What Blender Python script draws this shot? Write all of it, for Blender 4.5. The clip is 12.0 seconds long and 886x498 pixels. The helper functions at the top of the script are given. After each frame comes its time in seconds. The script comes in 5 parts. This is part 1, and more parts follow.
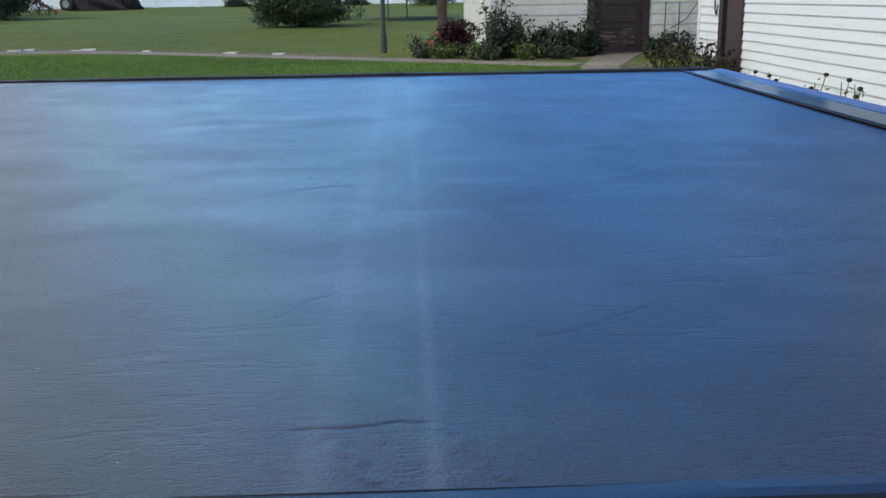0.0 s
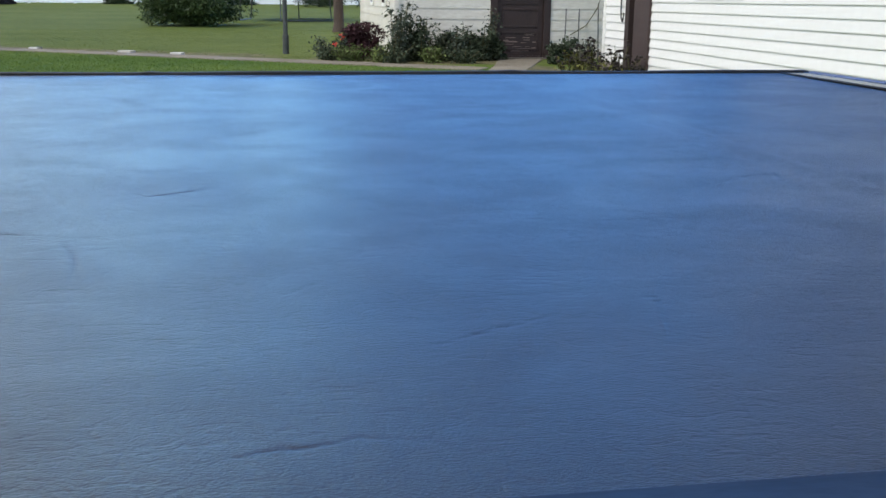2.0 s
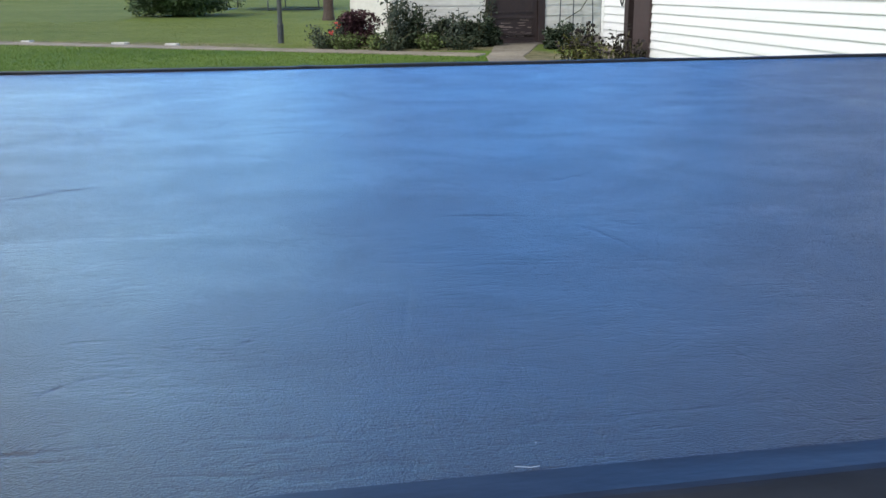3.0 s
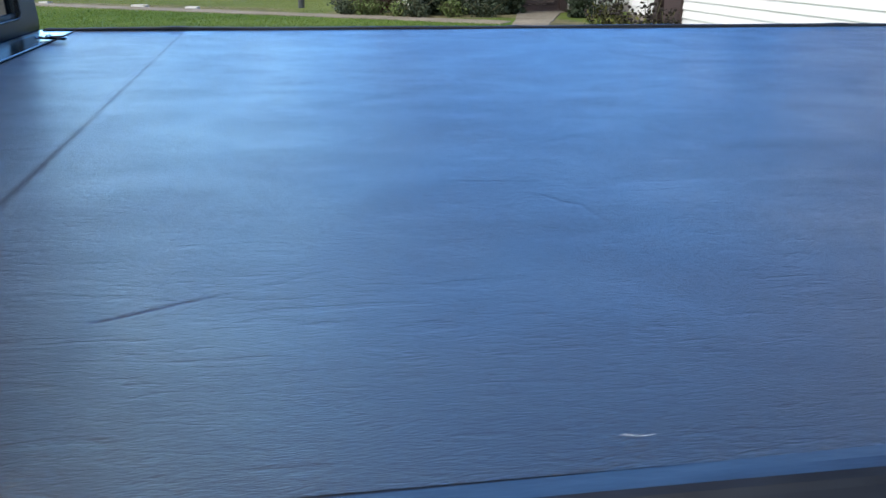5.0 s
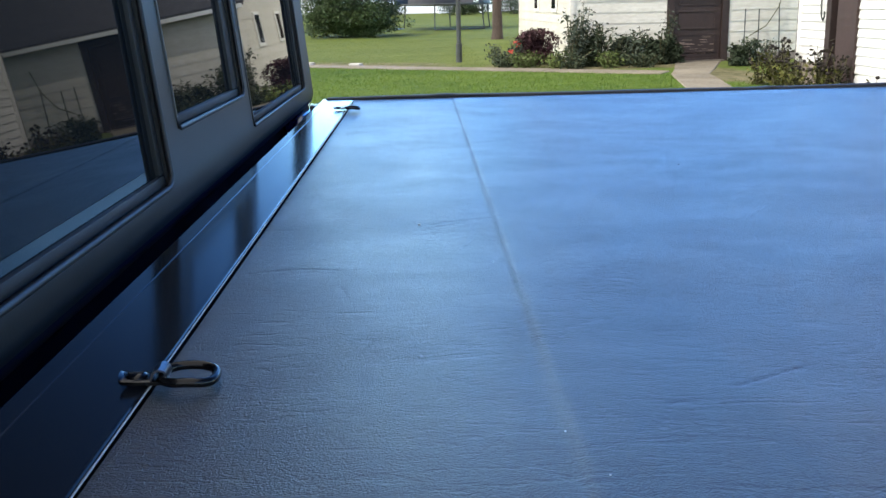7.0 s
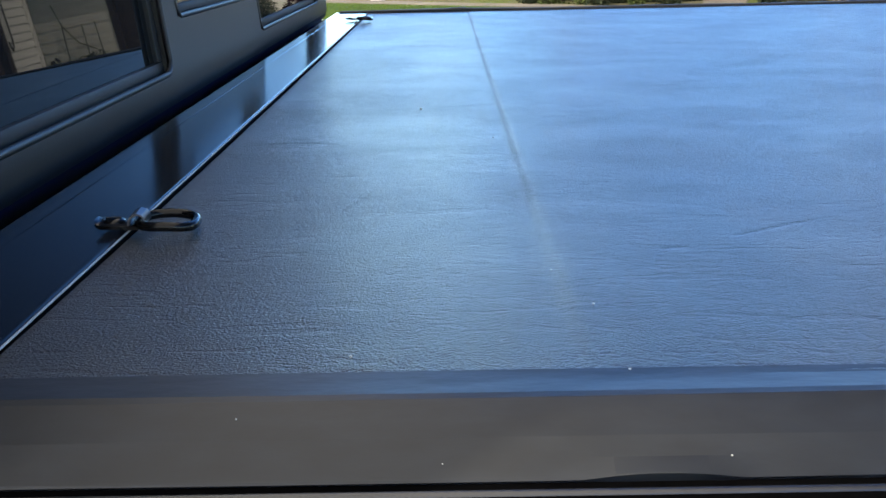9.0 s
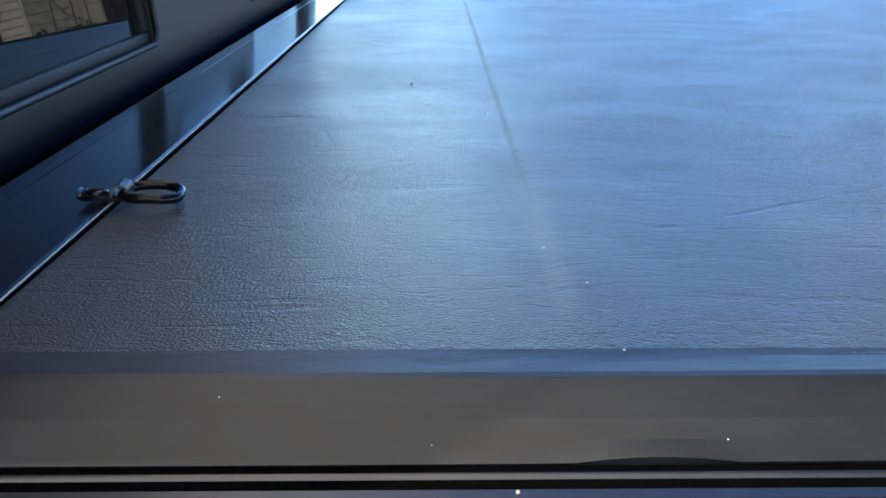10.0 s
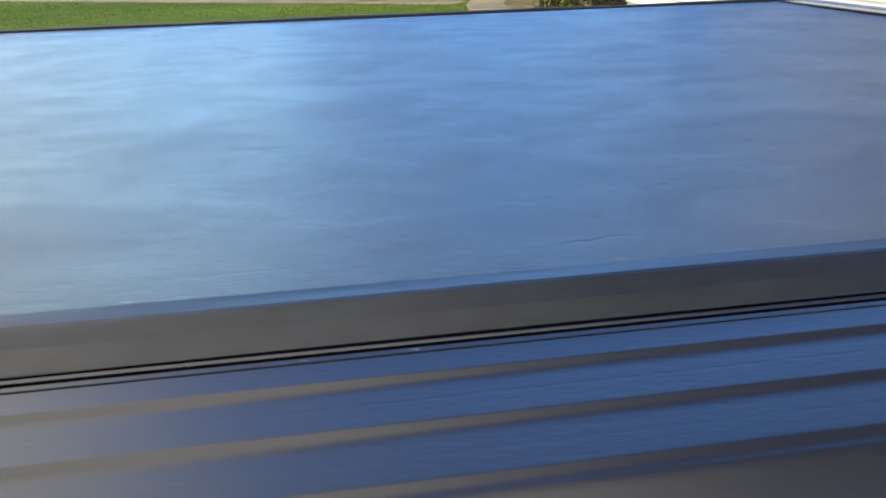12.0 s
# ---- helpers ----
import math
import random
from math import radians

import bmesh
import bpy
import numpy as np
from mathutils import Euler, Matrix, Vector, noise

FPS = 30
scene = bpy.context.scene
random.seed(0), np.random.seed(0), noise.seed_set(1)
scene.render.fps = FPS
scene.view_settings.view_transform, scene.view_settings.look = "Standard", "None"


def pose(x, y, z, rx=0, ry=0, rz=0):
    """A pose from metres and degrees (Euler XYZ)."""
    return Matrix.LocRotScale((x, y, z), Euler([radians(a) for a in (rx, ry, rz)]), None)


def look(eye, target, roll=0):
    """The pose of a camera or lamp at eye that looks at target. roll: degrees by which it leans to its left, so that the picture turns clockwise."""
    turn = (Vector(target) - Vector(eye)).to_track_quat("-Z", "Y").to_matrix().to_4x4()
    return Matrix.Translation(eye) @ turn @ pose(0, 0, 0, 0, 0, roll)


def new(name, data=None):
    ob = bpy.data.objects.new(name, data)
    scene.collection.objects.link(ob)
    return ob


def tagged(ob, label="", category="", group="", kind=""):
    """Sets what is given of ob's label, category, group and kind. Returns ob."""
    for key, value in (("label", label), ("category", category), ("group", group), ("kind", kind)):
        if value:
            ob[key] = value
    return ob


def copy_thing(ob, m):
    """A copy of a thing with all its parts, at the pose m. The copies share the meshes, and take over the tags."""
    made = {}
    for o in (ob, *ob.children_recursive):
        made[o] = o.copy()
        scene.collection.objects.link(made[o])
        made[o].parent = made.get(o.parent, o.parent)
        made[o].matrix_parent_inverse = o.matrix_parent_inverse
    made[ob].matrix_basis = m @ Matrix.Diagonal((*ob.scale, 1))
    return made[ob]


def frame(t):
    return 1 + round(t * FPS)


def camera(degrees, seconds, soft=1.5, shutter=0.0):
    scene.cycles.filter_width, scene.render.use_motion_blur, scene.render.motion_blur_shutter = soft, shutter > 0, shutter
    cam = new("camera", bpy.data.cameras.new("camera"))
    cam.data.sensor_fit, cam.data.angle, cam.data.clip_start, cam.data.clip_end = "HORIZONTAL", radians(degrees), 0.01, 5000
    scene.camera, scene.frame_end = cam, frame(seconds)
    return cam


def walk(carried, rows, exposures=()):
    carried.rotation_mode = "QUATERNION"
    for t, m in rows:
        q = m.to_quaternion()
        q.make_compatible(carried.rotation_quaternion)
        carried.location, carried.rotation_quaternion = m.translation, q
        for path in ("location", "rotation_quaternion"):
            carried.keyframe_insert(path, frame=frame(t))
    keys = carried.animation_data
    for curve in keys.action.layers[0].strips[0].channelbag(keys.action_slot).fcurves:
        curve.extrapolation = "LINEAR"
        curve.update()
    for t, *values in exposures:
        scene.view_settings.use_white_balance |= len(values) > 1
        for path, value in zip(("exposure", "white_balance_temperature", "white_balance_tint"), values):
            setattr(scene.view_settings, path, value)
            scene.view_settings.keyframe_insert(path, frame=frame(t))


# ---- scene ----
cam = camera(50.0, 12.0, shutter=0.2)
PATH = [
    (0, (1.417, -0.246, 1.187), (1.47, 1.686, 0.672), -0.9),
    (0.4, (1.451, -0.22, 1.186), (1.502, 1.712, 0.672), 0.8),
    (0.5, (1.454, -0.198, 1.178), (1.493, 1.738, 0.677), 1.6),
    (0.7, (1.42, -0.216, 1.173), (1.419, 1.722, 0.681), 1.6),
    (0.9, (1.355, -0.233, 1.179), (1.327, 1.704, 0.68), 0.5),
    (1, (1.32, -0.246, 1.183), (1.273, 1.69, 0.683), -0.5),
    (1.1, (1.291, -0.246, 1.181), (1.264, 1.696, 0.704), -1.9),
    (1.3, (1.168, -0.263, 1.193), (1.302, 1.665, 0.677), -2.8),
    (1.5, (1.11, -0.241, 1.2), (1.36, 1.674, 0.68), -2.9),
    (1.7, (1.068, -0.23, 1.186), (1.343, 1.684, 0.676), -1.0),
    (2, (0.999, -0.22, 1.179), (1.296, 1.691, 0.67), 0.5),
    (2.2, (0.965, -0.227, 1.185), (1.203, 1.688, 0.66), 0.2),
    (2.5, (0.784, -0.229, 1.183), (1.083, 1.678, 0.659), -1.2),
    (3, (0.698, -0.245, 1.191), (1.027, 1.654, 0.655), -0.4),
    (3.5, (0.714, -0.257, 1.185), (0.943, 1.659, 0.658), 0.6),
    (3.7, (0.716, -0.247, 1.181), (0.9, 1.67, 0.641), -0.0),
    (5.3, (0.222, -0.21, 1.18), (0.564, 1.662, 0.564), 0.5),
    (5.5, (0.172, -0.227, 1.184), (0.451, 1.652, 0.557), 0.9),
    (6, (0.119, -0.239, 1.188), (0.253, 1.656, 0.561), -0.2),
    (6.5, (0.12, -0.241, 1.21), (0.186, 1.678, 0.65), -1.2),
    (7, (0.124, -0.247, 1.21), (0.156, 1.69, 0.714), -1.4),
    (7.2, (0.127, -0.244, 1.183), (0.158, 1.691, 0.679), -0.8),
    (8.8, (0.129, -0.243, 1.164), (0.142, 1.667, 0.571), -0.3),
    (9, (0.138, -0.243, 1.166), (0.122, 1.66, 0.552), -1.2),
    (9.5, (0.139, -0.234, 1.162), (0.125, 1.659, 0.519), -1.4),
    (10, (0.137, -0.236, 1.163), (0.146, 1.653, 0.505), -0.2),
    (10.5, (0.15, -0.236, 1.17), (0.156, 1.64, 0.476), -1.0),
    (10.9, (0.199, -0.249, 1.189), (0.201, 1.633, 0.511), -2.3),
    (11, (0.229, -0.256, 1.193), (0.231, 1.625, 0.514), -2.9),
    (11.2, (0.323, -0.267, 1.199), (0.439, 1.616, 0.533), -4.2),
    (11.4, (0.469, -0.323, 1.215), (0.632, 1.559, 0.559), -4.5),
    (11.5, (0.506, -0.349, 1.22), (0.685, 1.534, 0.57), -4.8),
    (11.6, (0.569, -0.373, 1.216), (0.773, 1.506, 0.564), -4.5),
    (11.8, (0.707, -0.398, 1.214), (0.97, 1.476, 0.567), -3.5),
    (12, (0.838, -0.418, 1.208), (1.171, 1.449, 0.572), -1.5),
]
EXPOSURES = [(0, -0.08, 6000, 8), (0.5, 0.16, 6350, 9), (1.1, 0.28, 6900, 9), (1.5, 0.2, 6800, 9), (2.0, 0.24, 6300, 10), (2.5, 0.33, 6250, 10), (3.7, 0.5, 6200, 10), (5.5, 0.63, 6350, 10), (6.5, 0.95, 6800, 10), (7.0, 0.98, 6800, 10), (9.0, 1.05, 7450, 10), (10.5, 1.08, 7700, 10), (12.0, 0.74, 7300, 10)]
walk(cam, [(t, look(eye, target, roll)) for t, eye, target, roll in PATH], EXPOSURES)

# ---- light ----
SUN_EL, SUN_AZ = radians(47), radians(-115)      # azimuth from +y towards +x
world = bpy.data.worlds.new("world")
scene.world = world
world.use_nodes = True
wt = world.node_tree
sky = wt.nodes.new("ShaderNodeTexSky")
sky.sky_type = "NISHITA"
sky.sun_disc = False
sky.sun_elevation, sky.sun_rotation = SUN_EL, SUN_AZ
sky.altitude, sky.air_density, sky.dust_density, sky.ozone_density = 250, 1.0, 0.2, 4.0
wt.nodes["Background"].inputs["Strength"].default_value = 0.15
# thin grey cloud, thickening overhead and towards the sun, over clear blue
where = wt.nodes.new("ShaderNodeTexCoord")
axes = wt.nodes.new("ShaderNodeSeparateXYZ")
puffs = wt.nodes.new("ShaderNodeTexNoise")
puffs.inputs["Scale"].default_value, puffs.inputs["Detail"].default_value, puffs.inputs["Distortion"].default_value = 2.2, 6, 0.4
wt.links.new(where.outputs["Generated"], axes.inputs[0])
wt.links.new(where.outputs["Generated"], puffs.inputs["Vector"])


def sky_math(op, a, b):
    n = wt.nodes.new("ShaderNodeMath")
    n.operation = op
    for slot, v in zip(n.inputs, (a, b)):
        if isinstance(v, (int, float)):
            slot.default_value = v
        else:
            wt.links.new(v, slot)
    return n.outputs[0]


bank = sky_math("ADD", sky_math("MULTIPLY", sky_math("MAXIMUM", axes.outputs["Z"], 0.0), 0.42), sky_math("MULTIPLY", axes.outputs["X"], -1.0))
bank = sky_math("ADD", bank, sky_math("MULTIPLY", axes.outputs["Y"], -0.30))
cover_amount = sky_math("ADD", bank, sky_math("MULTIPLY", puffs.outputs["Fac"], 0.16))
cloudiness = wt.nodes.new("ShaderNodeMapRange")
cloudiness.interpolation_type = "SMOOTHSTEP"
cloudiness.inputs["From Min"].default_value, cloudiness.inputs["From Max"].default_value = 0.10, 0.33
cloudiness.inputs["To Max"].default_value = 0.85
wt.links.new(cover_amount, cloudiness.inputs["Value"])
clouds = wt.nodes.new("ShaderNodeMixRGB")
clouds.inputs["Color2"].default_value = (8.5, 8.5, 8.4, 1)
wt.links.new(cloudiness.outputs[0], clouds.inputs["Fac"])
vivid = wt.nodes.new("ShaderNodeHueSaturation")
vivid.inputs["Hue"].default_value = 0.502
vivid.inputs["Saturation"].default_value = 1.09
vivid.inputs["Value"].default_value = 1.06
deepen = wt.nodes.new("ShaderNodeGamma")
deepen.inputs["Gamma"].default_value = 1.55
wt.links.new(sky.outputs[0], deepen.inputs["Color"])
wt.links.new(deepen.outputs[0], vivid.inputs["Color"])
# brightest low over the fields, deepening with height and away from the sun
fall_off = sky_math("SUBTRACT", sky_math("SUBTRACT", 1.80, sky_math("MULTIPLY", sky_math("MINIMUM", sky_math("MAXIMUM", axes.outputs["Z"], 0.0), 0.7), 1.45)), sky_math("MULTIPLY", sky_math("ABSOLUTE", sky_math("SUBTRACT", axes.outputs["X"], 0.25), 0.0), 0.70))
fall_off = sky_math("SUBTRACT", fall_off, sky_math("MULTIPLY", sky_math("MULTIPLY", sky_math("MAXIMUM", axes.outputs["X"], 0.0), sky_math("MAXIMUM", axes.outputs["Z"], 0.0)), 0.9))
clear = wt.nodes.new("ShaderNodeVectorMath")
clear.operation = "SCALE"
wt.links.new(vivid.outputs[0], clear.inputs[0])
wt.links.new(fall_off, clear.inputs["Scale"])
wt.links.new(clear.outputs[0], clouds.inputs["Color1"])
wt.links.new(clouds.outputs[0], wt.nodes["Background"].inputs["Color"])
sun_data = bpy.data.lights.new("sun", "SUN")
sun_data.energy, sun_data.angle, sun_data.color = 2.0, radians(1.0), (1.0, 0.95, 0.87)
sun = new("sun", sun_data)
to_sun = Vector((math.sin(SUN_AZ) * math.cos(SUN_EL), math.cos(SUN_AZ) * math.cos(SUN_EL), math.sin(SUN_EL)))
sun.matrix_world = look(to_sun * 60, (0, 0, 0))


# ---- materials ----
def mat(name, color, rough=0.6, metal=0.0, spec=0.5, vary=0.15, scale=8.0, bump=0.0, bump_scale=60.0, stretch=(1, 1, 1),
        color2=None, random_value=0.0, coat=0.0, island=0.0):
    """A surface with colour variation at two scales and fine relief."""
    m = bpy.data.materials.new(name)
    m.use_nodes = True
    nt, b = m.node_tree, m.node_tree.nodes["Principled BSDF"]
    N, L = nt.nodes.new, nt.links.new
    b.inputs["Roughness"].default_value = rough
    b.inputs["Metallic"].default_value = metal
    b.inputs["Specular IOR Level"].default_value = spec
    b.inputs["Coat Weight"].default_value = coat
    co = N("ShaderNodeTexCoord")
    mp = N("ShaderNodeMapping")
    mp.inputs["Scale"].default_value = stretch
    L(co.outputs["Object"], mp.inputs["Vector"])
    big, fine = N("ShaderNodeTexNoise"), N("ShaderNodeTexNoise")
    big.inputs["Scale"].default_value, big.inputs["Detail"].default_value = scale, 4
    fine.inputs["Scale"].default_value, fine.inputs["Detail"].default_value = scale * 9, 3
    mix = N("ShaderNodeMath")
    mix.operation = "MULTIPLY_ADD"
    mix.inputs[1].default_value = 0.5
    half = N("ShaderNodeMath")
    half.operation = "MULTIPLY"
    half.inputs[1].default_value = 0.5
    for n in (big, fine):
        L(mp.outputs[0], n.inputs["Vector"])
    L(fine.outputs["Fac"], half.inputs[0])
    L(big.outputs["Fac"], mix.inputs[0])
    L(half.outputs[0], mix.inputs[2])
    ramp = N("ShaderNodeValToRGB")
    c2 = color2 or tuple(min(1, c * (1 + vary)) for c in color)
    c1 = color if color2 else tuple(c * (1 - vary) for c in color)
    ramp.color_ramp.elements[0].position, ramp.color_ramp.elements[1].position = 0.35, 0.65
    ramp.color_ramp.elements[0].color, ramp.color_ramp.elements[1].color = (*c1, 1), (*c2, 1)
    L(mix.outputs[0], ramp.inputs[0])
    out = ramp.outputs[0]
    if random_value or island:
        src = N("ShaderNodeObjectInfo").outputs["Random"] if random_value else N("ShaderNodeNewGeometry").outputs["Random Per Island"]
        amount = random_value or island
        hsv, rng = N("ShaderNodeHueSaturation"), N("ShaderNodeMapRange")
        rng.inputs["To Min"].default_value, rng.inputs["To Max"].default_value = 1 - amount, 1 + amount
        L(src, rng.inputs["Value"])
        L(rng.outputs[0], hsv.inputs["Value"])
        L(out, hsv.inputs["Color"])
        out = hsv.outputs[0]
    L(out, b.inputs["Base Color"])
    if bump:
        bt, bn = N("ShaderNodeTexNoise"), N("ShaderNodeBump")
        bt.inputs["Scale"].default_value, bt.inputs["Detail"].default_value = bump_scale, 4
        bn.inputs["Strength"].default_value, bn.inputs["Distance"].default_value = bump, 0.5 / bump_scale
        L(mp.outputs[0], bt.inputs["Vector"])
        L(bt.outputs["Fac"], bn.inputs["Height"])
        L(bn.outputs[0], b.inputs["Normal"])
    return m


def vinyl_material():
    """Black leather-grain vinyl: fine pebble, short stretched wrinkles, dusty uneven gloss."""
    m = bpy.data.materials.new("vinyl")
    m.use_nodes = True
    nt, b = m.node_tree, m.node_tree.nodes["Principled BSDF"]
    N, L = nt.nodes.new, nt.links.new
    co = N("ShaderNodeTexCoord")

    def noise_at(scale, detail, stretch=(1, 1, 1), distortion=0.0):
        mp, n = N("ShaderNodeMapping"), N("ShaderNodeTexNoise")
        mp.inputs["Scale"].default_value = stretch
        n.inputs["Scale"].default_value, n.inputs["Detail"].default_value = scale, detail
        n.inputs["Distortion"].default_value = distortion
        L(co.outputs["Object"], mp.inputs["Vector"])
        L(mp.outputs[0], n.inputs["Vector"])
        return n.outputs["Fac"]

    dirt, film = noise_at(5, 6, (1, 1, 1), 0.6), noise_at(9, 5, (1, 1.3, 1), 0.8)
    axes = N("ShaderNodeSeparateXYZ")
    L(co.outputs["Object"], axes.inputs[0])

    def maths(op, a, v):
        n = N("ShaderNodeMath")
        n.operation = op
        L(a, n.inputs[0])
        if isinstance(v, (int, float)):
            n.inputs[1].default_value = v
        else:
            L(v, n.inputs[1])
        return n.outputs[0]

    def ease(a, low, high, start, stop):
        n = N("ShaderNodeMapRange")
        n.interpolation_type = "SMOOTHSTEP"
        for slot, v in zip(("From Min", "From Max", "To Min", "To Max"), (low, high, start, stop)):
            n.inputs[slot].default_value = v
        L(a, n.inputs["Value"])
        return n.outputs[0]

    def worn_line(x0, lean, width):
        """A worn line across the cover, broken up along its length."""
        off = maths("ABSOLUTE", maths("SUBTRACT", maths("ADD", axes.outputs["X"], maths("MULTIPLY", axes.outputs["Y"], lean)), x0), 0)
        return maths("MULTIPLY", ease(off, 0.0, width, 1, 0), ease(noise_at(14, 3), 0.30, 0.60, 0.45, 1))

    dull = maths("MULTIPLY", worn_line(0.176, 0.0, 0.0030), ease(axes.outputs["Y"], 0.08, 0.36, 0.08, 1))
    chafed = maths("ADD", worn_line(1.384, 0.010, 0.010), maths("MULTIPLY", worn_line(1.421, 0.010, 0.005), 1.6))
    chafed = maths("ADD", chafed, maths("MULTIPLY", worn_line(0.763, 0.0, 0.006), 0.15))
    ramp = N("ShaderNodeValToRGB")
    ramp.color_ramp.elements[0].position, ramp.color_ramp.elements[1].position = 0.35, 0.75
    ramp.color_ramp.elements[0].color, ramp.color_ramp.elements[1].color = (0.007, 0.0078, 0.0095, 1), (0.018, 0.0187, 0.0205, 1)
    L(dirt, ramp.inputs[0])
    pale = N("ShaderNodeMixRGB")
    pale.inputs["Color2"].default_value = (0.10, 0.108, 0.12, 1)
    L(ramp.outputs[0], pale.inputs["Color1"])
    L(maths("MULTIPLY", chafed, 0.24), pale.inputs["Fac"])
    L(pale.outputs[0], b.inputs["Base Color"])
    rr = N("ShaderNodeMapRange")
    rr.inputs["From Min"].default_value, rr.inputs["From Max"].default_value = 0.3, 0.7
    rr.inputs["To Min"].default_value, rr.inputs["To Max"].default_value = 0.285, 0.385
    L(film, rr.inputs["Value"])
    L(maths("ADD", rr.outputs[0], maths("MULTIPLY", dull, 0.12)), b.inputs["Roughness"])
    L(ease(dull, 0, 1, 0.68, 0.56), b.inputs["Specular IOR Level"])
    pebble = N("ShaderNodeTexVoronoi")
    pebble.feature = "SMOOTH_F1"
    pebble.inputs["Scale"].default_value = 1350
    L(co.outputs["Object"], pebble.inputs["Vector"])
    def wrinkle(scale, width, patch_scale, low, high, stretch=(1, 1, 1)):
        """Thin grooves along the level lines of a noise, in patches."""
        line = maths("ABSOLUTE", maths("SUBTRACT", noise_at(scale, 3, stretch, 0.9), 0.5), 0)
        groove, patch = N("ShaderNodeMapRange"), N("ShaderNodeMapRange")
        groove.interpolation_type = patch.interpolation_type = "SMOOTHSTEP"
        groove.inputs["From Max"].default_value = width
        groove.inputs["To Min"].default_value, groove.inputs["To Max"].default_value = 1, 0
        patch.inputs["From Min"].default_value, patch.inputs["From Max"].default_value = low, high
        L(line, groove.inputs["Value"])
        L(noise_at(patch_scale, 3), patch.inputs["Value"])
        return maths("MULTIPLY", maths("MULTIPLY", groove.outputs[0], patch.outputs[0]), -1.0)

    def crackle(scale, patch_scale):
        """Sharp cracks round uneven cells, drawn out across the cover, in patches."""
        mp, bend, cells = N("ShaderNodeMapping"), N("ShaderNodeVectorMath"), N("ShaderNodeTexVoronoi")
        mp.inputs["Scale"].default_value = (0.75, 1.1, 1)
        bend.operation = "MULTIPLY_ADD"
        bend.inputs[1].default_value = (0.02, 0.02, 0.0)
        wander = N("ShaderNodeTexNoise")
        wander.inputs["Scale"].default_value, wander.inputs["Detail"].default_value = 60, 3
        L(co.outputs["Object"], wander.inputs["Vector"])
        L(wander.outputs["Color"], bend.inputs[0])
        L(co.outputs["Object"], bend.inputs[2])
        L(bend.outputs[0], mp.inputs["Vector"])
        cells.feature = "DISTANCE_TO_EDGE"
        cells.inputs["Scale"].default_value = scale
        L(mp.outputs[0], cells.inputs["Vector"])
        return maths("MULTIPLY", maths("MULTIPLY", ease(cells.outputs["Distance"], 0.0, 0.07, 1, 0), ease(noise_at(patch_scale, 4), 0.42, 0.62, 0.05, 1)), -1.0)

    def dashes(scale, stretch, patch_scale, low):
        """Short crinkles drawn out along the cover, in loose patches."""
        peak = ease(noise_at(scale, 2, stretch, 0.5), low, low + 0.09, 0, 1)
        return maths("MULTIPLY", maths("MULTIPLY", peak, ease(noise_at(patch_scale, 3), 0.40, 0.60, 0.15, 1)), -1.0)

    normal = None
    for height, strength, distance in ((dashes(75, (0.26, 1.25, 1), 8, 0.60), 0.32, 0.0007), (dashes(210, (0.42, 1.2, 1), 15, 0.56), 0.42, 0.0005), (wrinkle(13, 0.008, 4, 0.48, 0.62, (0.4, 1, 1)), 0.22, 0.001), (wrinkle(40, 0.020, 7, 0.44, 0.64, (0.5, 1.3, 1)), 0.22, 0.0009), (wrinkle(150, 0.05, 14, 0.42, 0.60, (0.7, 1.2, 1)), 0.16, 0.0005), (crackle(95, 6), 0.26, 0.0006), (crackle(400, 11), 0.38, 0.0004),
                                       (noise_at(950, 4, (0.9, 1.1, 1), 0.6), 0.92, 0.0005), (pebble.outputs["Distance"], 0.50, 0.0005)):
        bn = N("ShaderNodeBump")
        bn.inputs["Strength"].default_value, bn.inputs["Distance"].default_value = strength, distance
        L(height, bn.inputs["Height"])
        if normal:
            L(normal, bn.inputs["Normal"])
        normal = bn.outputs[0]
    L(normal, b.inputs["Normal"])
    return m


VINYL = vinyl_material()
VINYL_EDGE = mat("smooth_vinyl_edge", (0.0075, 0.0092, 0.0120), 0.42, spec=0.46, vary=0.45, scale=18, bump=0.08, bump_scale=120, stretch=(0.4, 1, 1))
BLACK_ALU = mat("gloss_black_aluminium", (0.006, 0.007, 0.009), 0.16, spec=0.14, vary=0.2, scale=20)
PIPING = mat("pale_piping", (0.22, 0.24, 0.27), 0.35, spec=0.6, vary=0.1, scale=30)
CAP = mat("textured_rail_plastic", (0.008, 0.008, 0.0095), 0.34, spec=0.85, vary=0.2, scale=20, bump=0.12, bump_scale=300, stretch=(0.5, 1, 1))
RUBBER = mat("black_rubber", (0.006, 0.006, 0.007), 0.6, spec=0.3, vary=0.2, scale=30)
# near-black without gloss: the darkness of the rail gaps as a colour
GAP_SHADE = mat("gap_shade_black", (0.0022, 0.0022, 0.0024), 1.0, spec=0.0, vary=0.3, scale=60)
BLUE = mat("dark_blue_paint", (0.006, 0.010, 0.06), 0.18, spec=0.5, vary=0.1, scale=6, coat=0.8)
# body blue lightened in its base colour to stand for reflected sky
BLUE_SKY_LIT = mat("satin_sky_lit_blue_paint", (0.055, 0.068, 0.165), 0.42, spec=0.5, vary=0.12, scale=9)
# the body blue at half value: shade of the cab gap in the colour
BLUE_SHADED = mat("dull_shaded_blue_paint", (0.003, 0.005, 0.032), 0.6, spec=0.12, vary=0.2, scale=6)
CAB_GREY = mat("dark_grey_cab_plastic", (0.012, 0.0122, 0.013), 0.46, spec=0.22, vary=0.12, scale=12, bump=0.06, bump_scale=400)
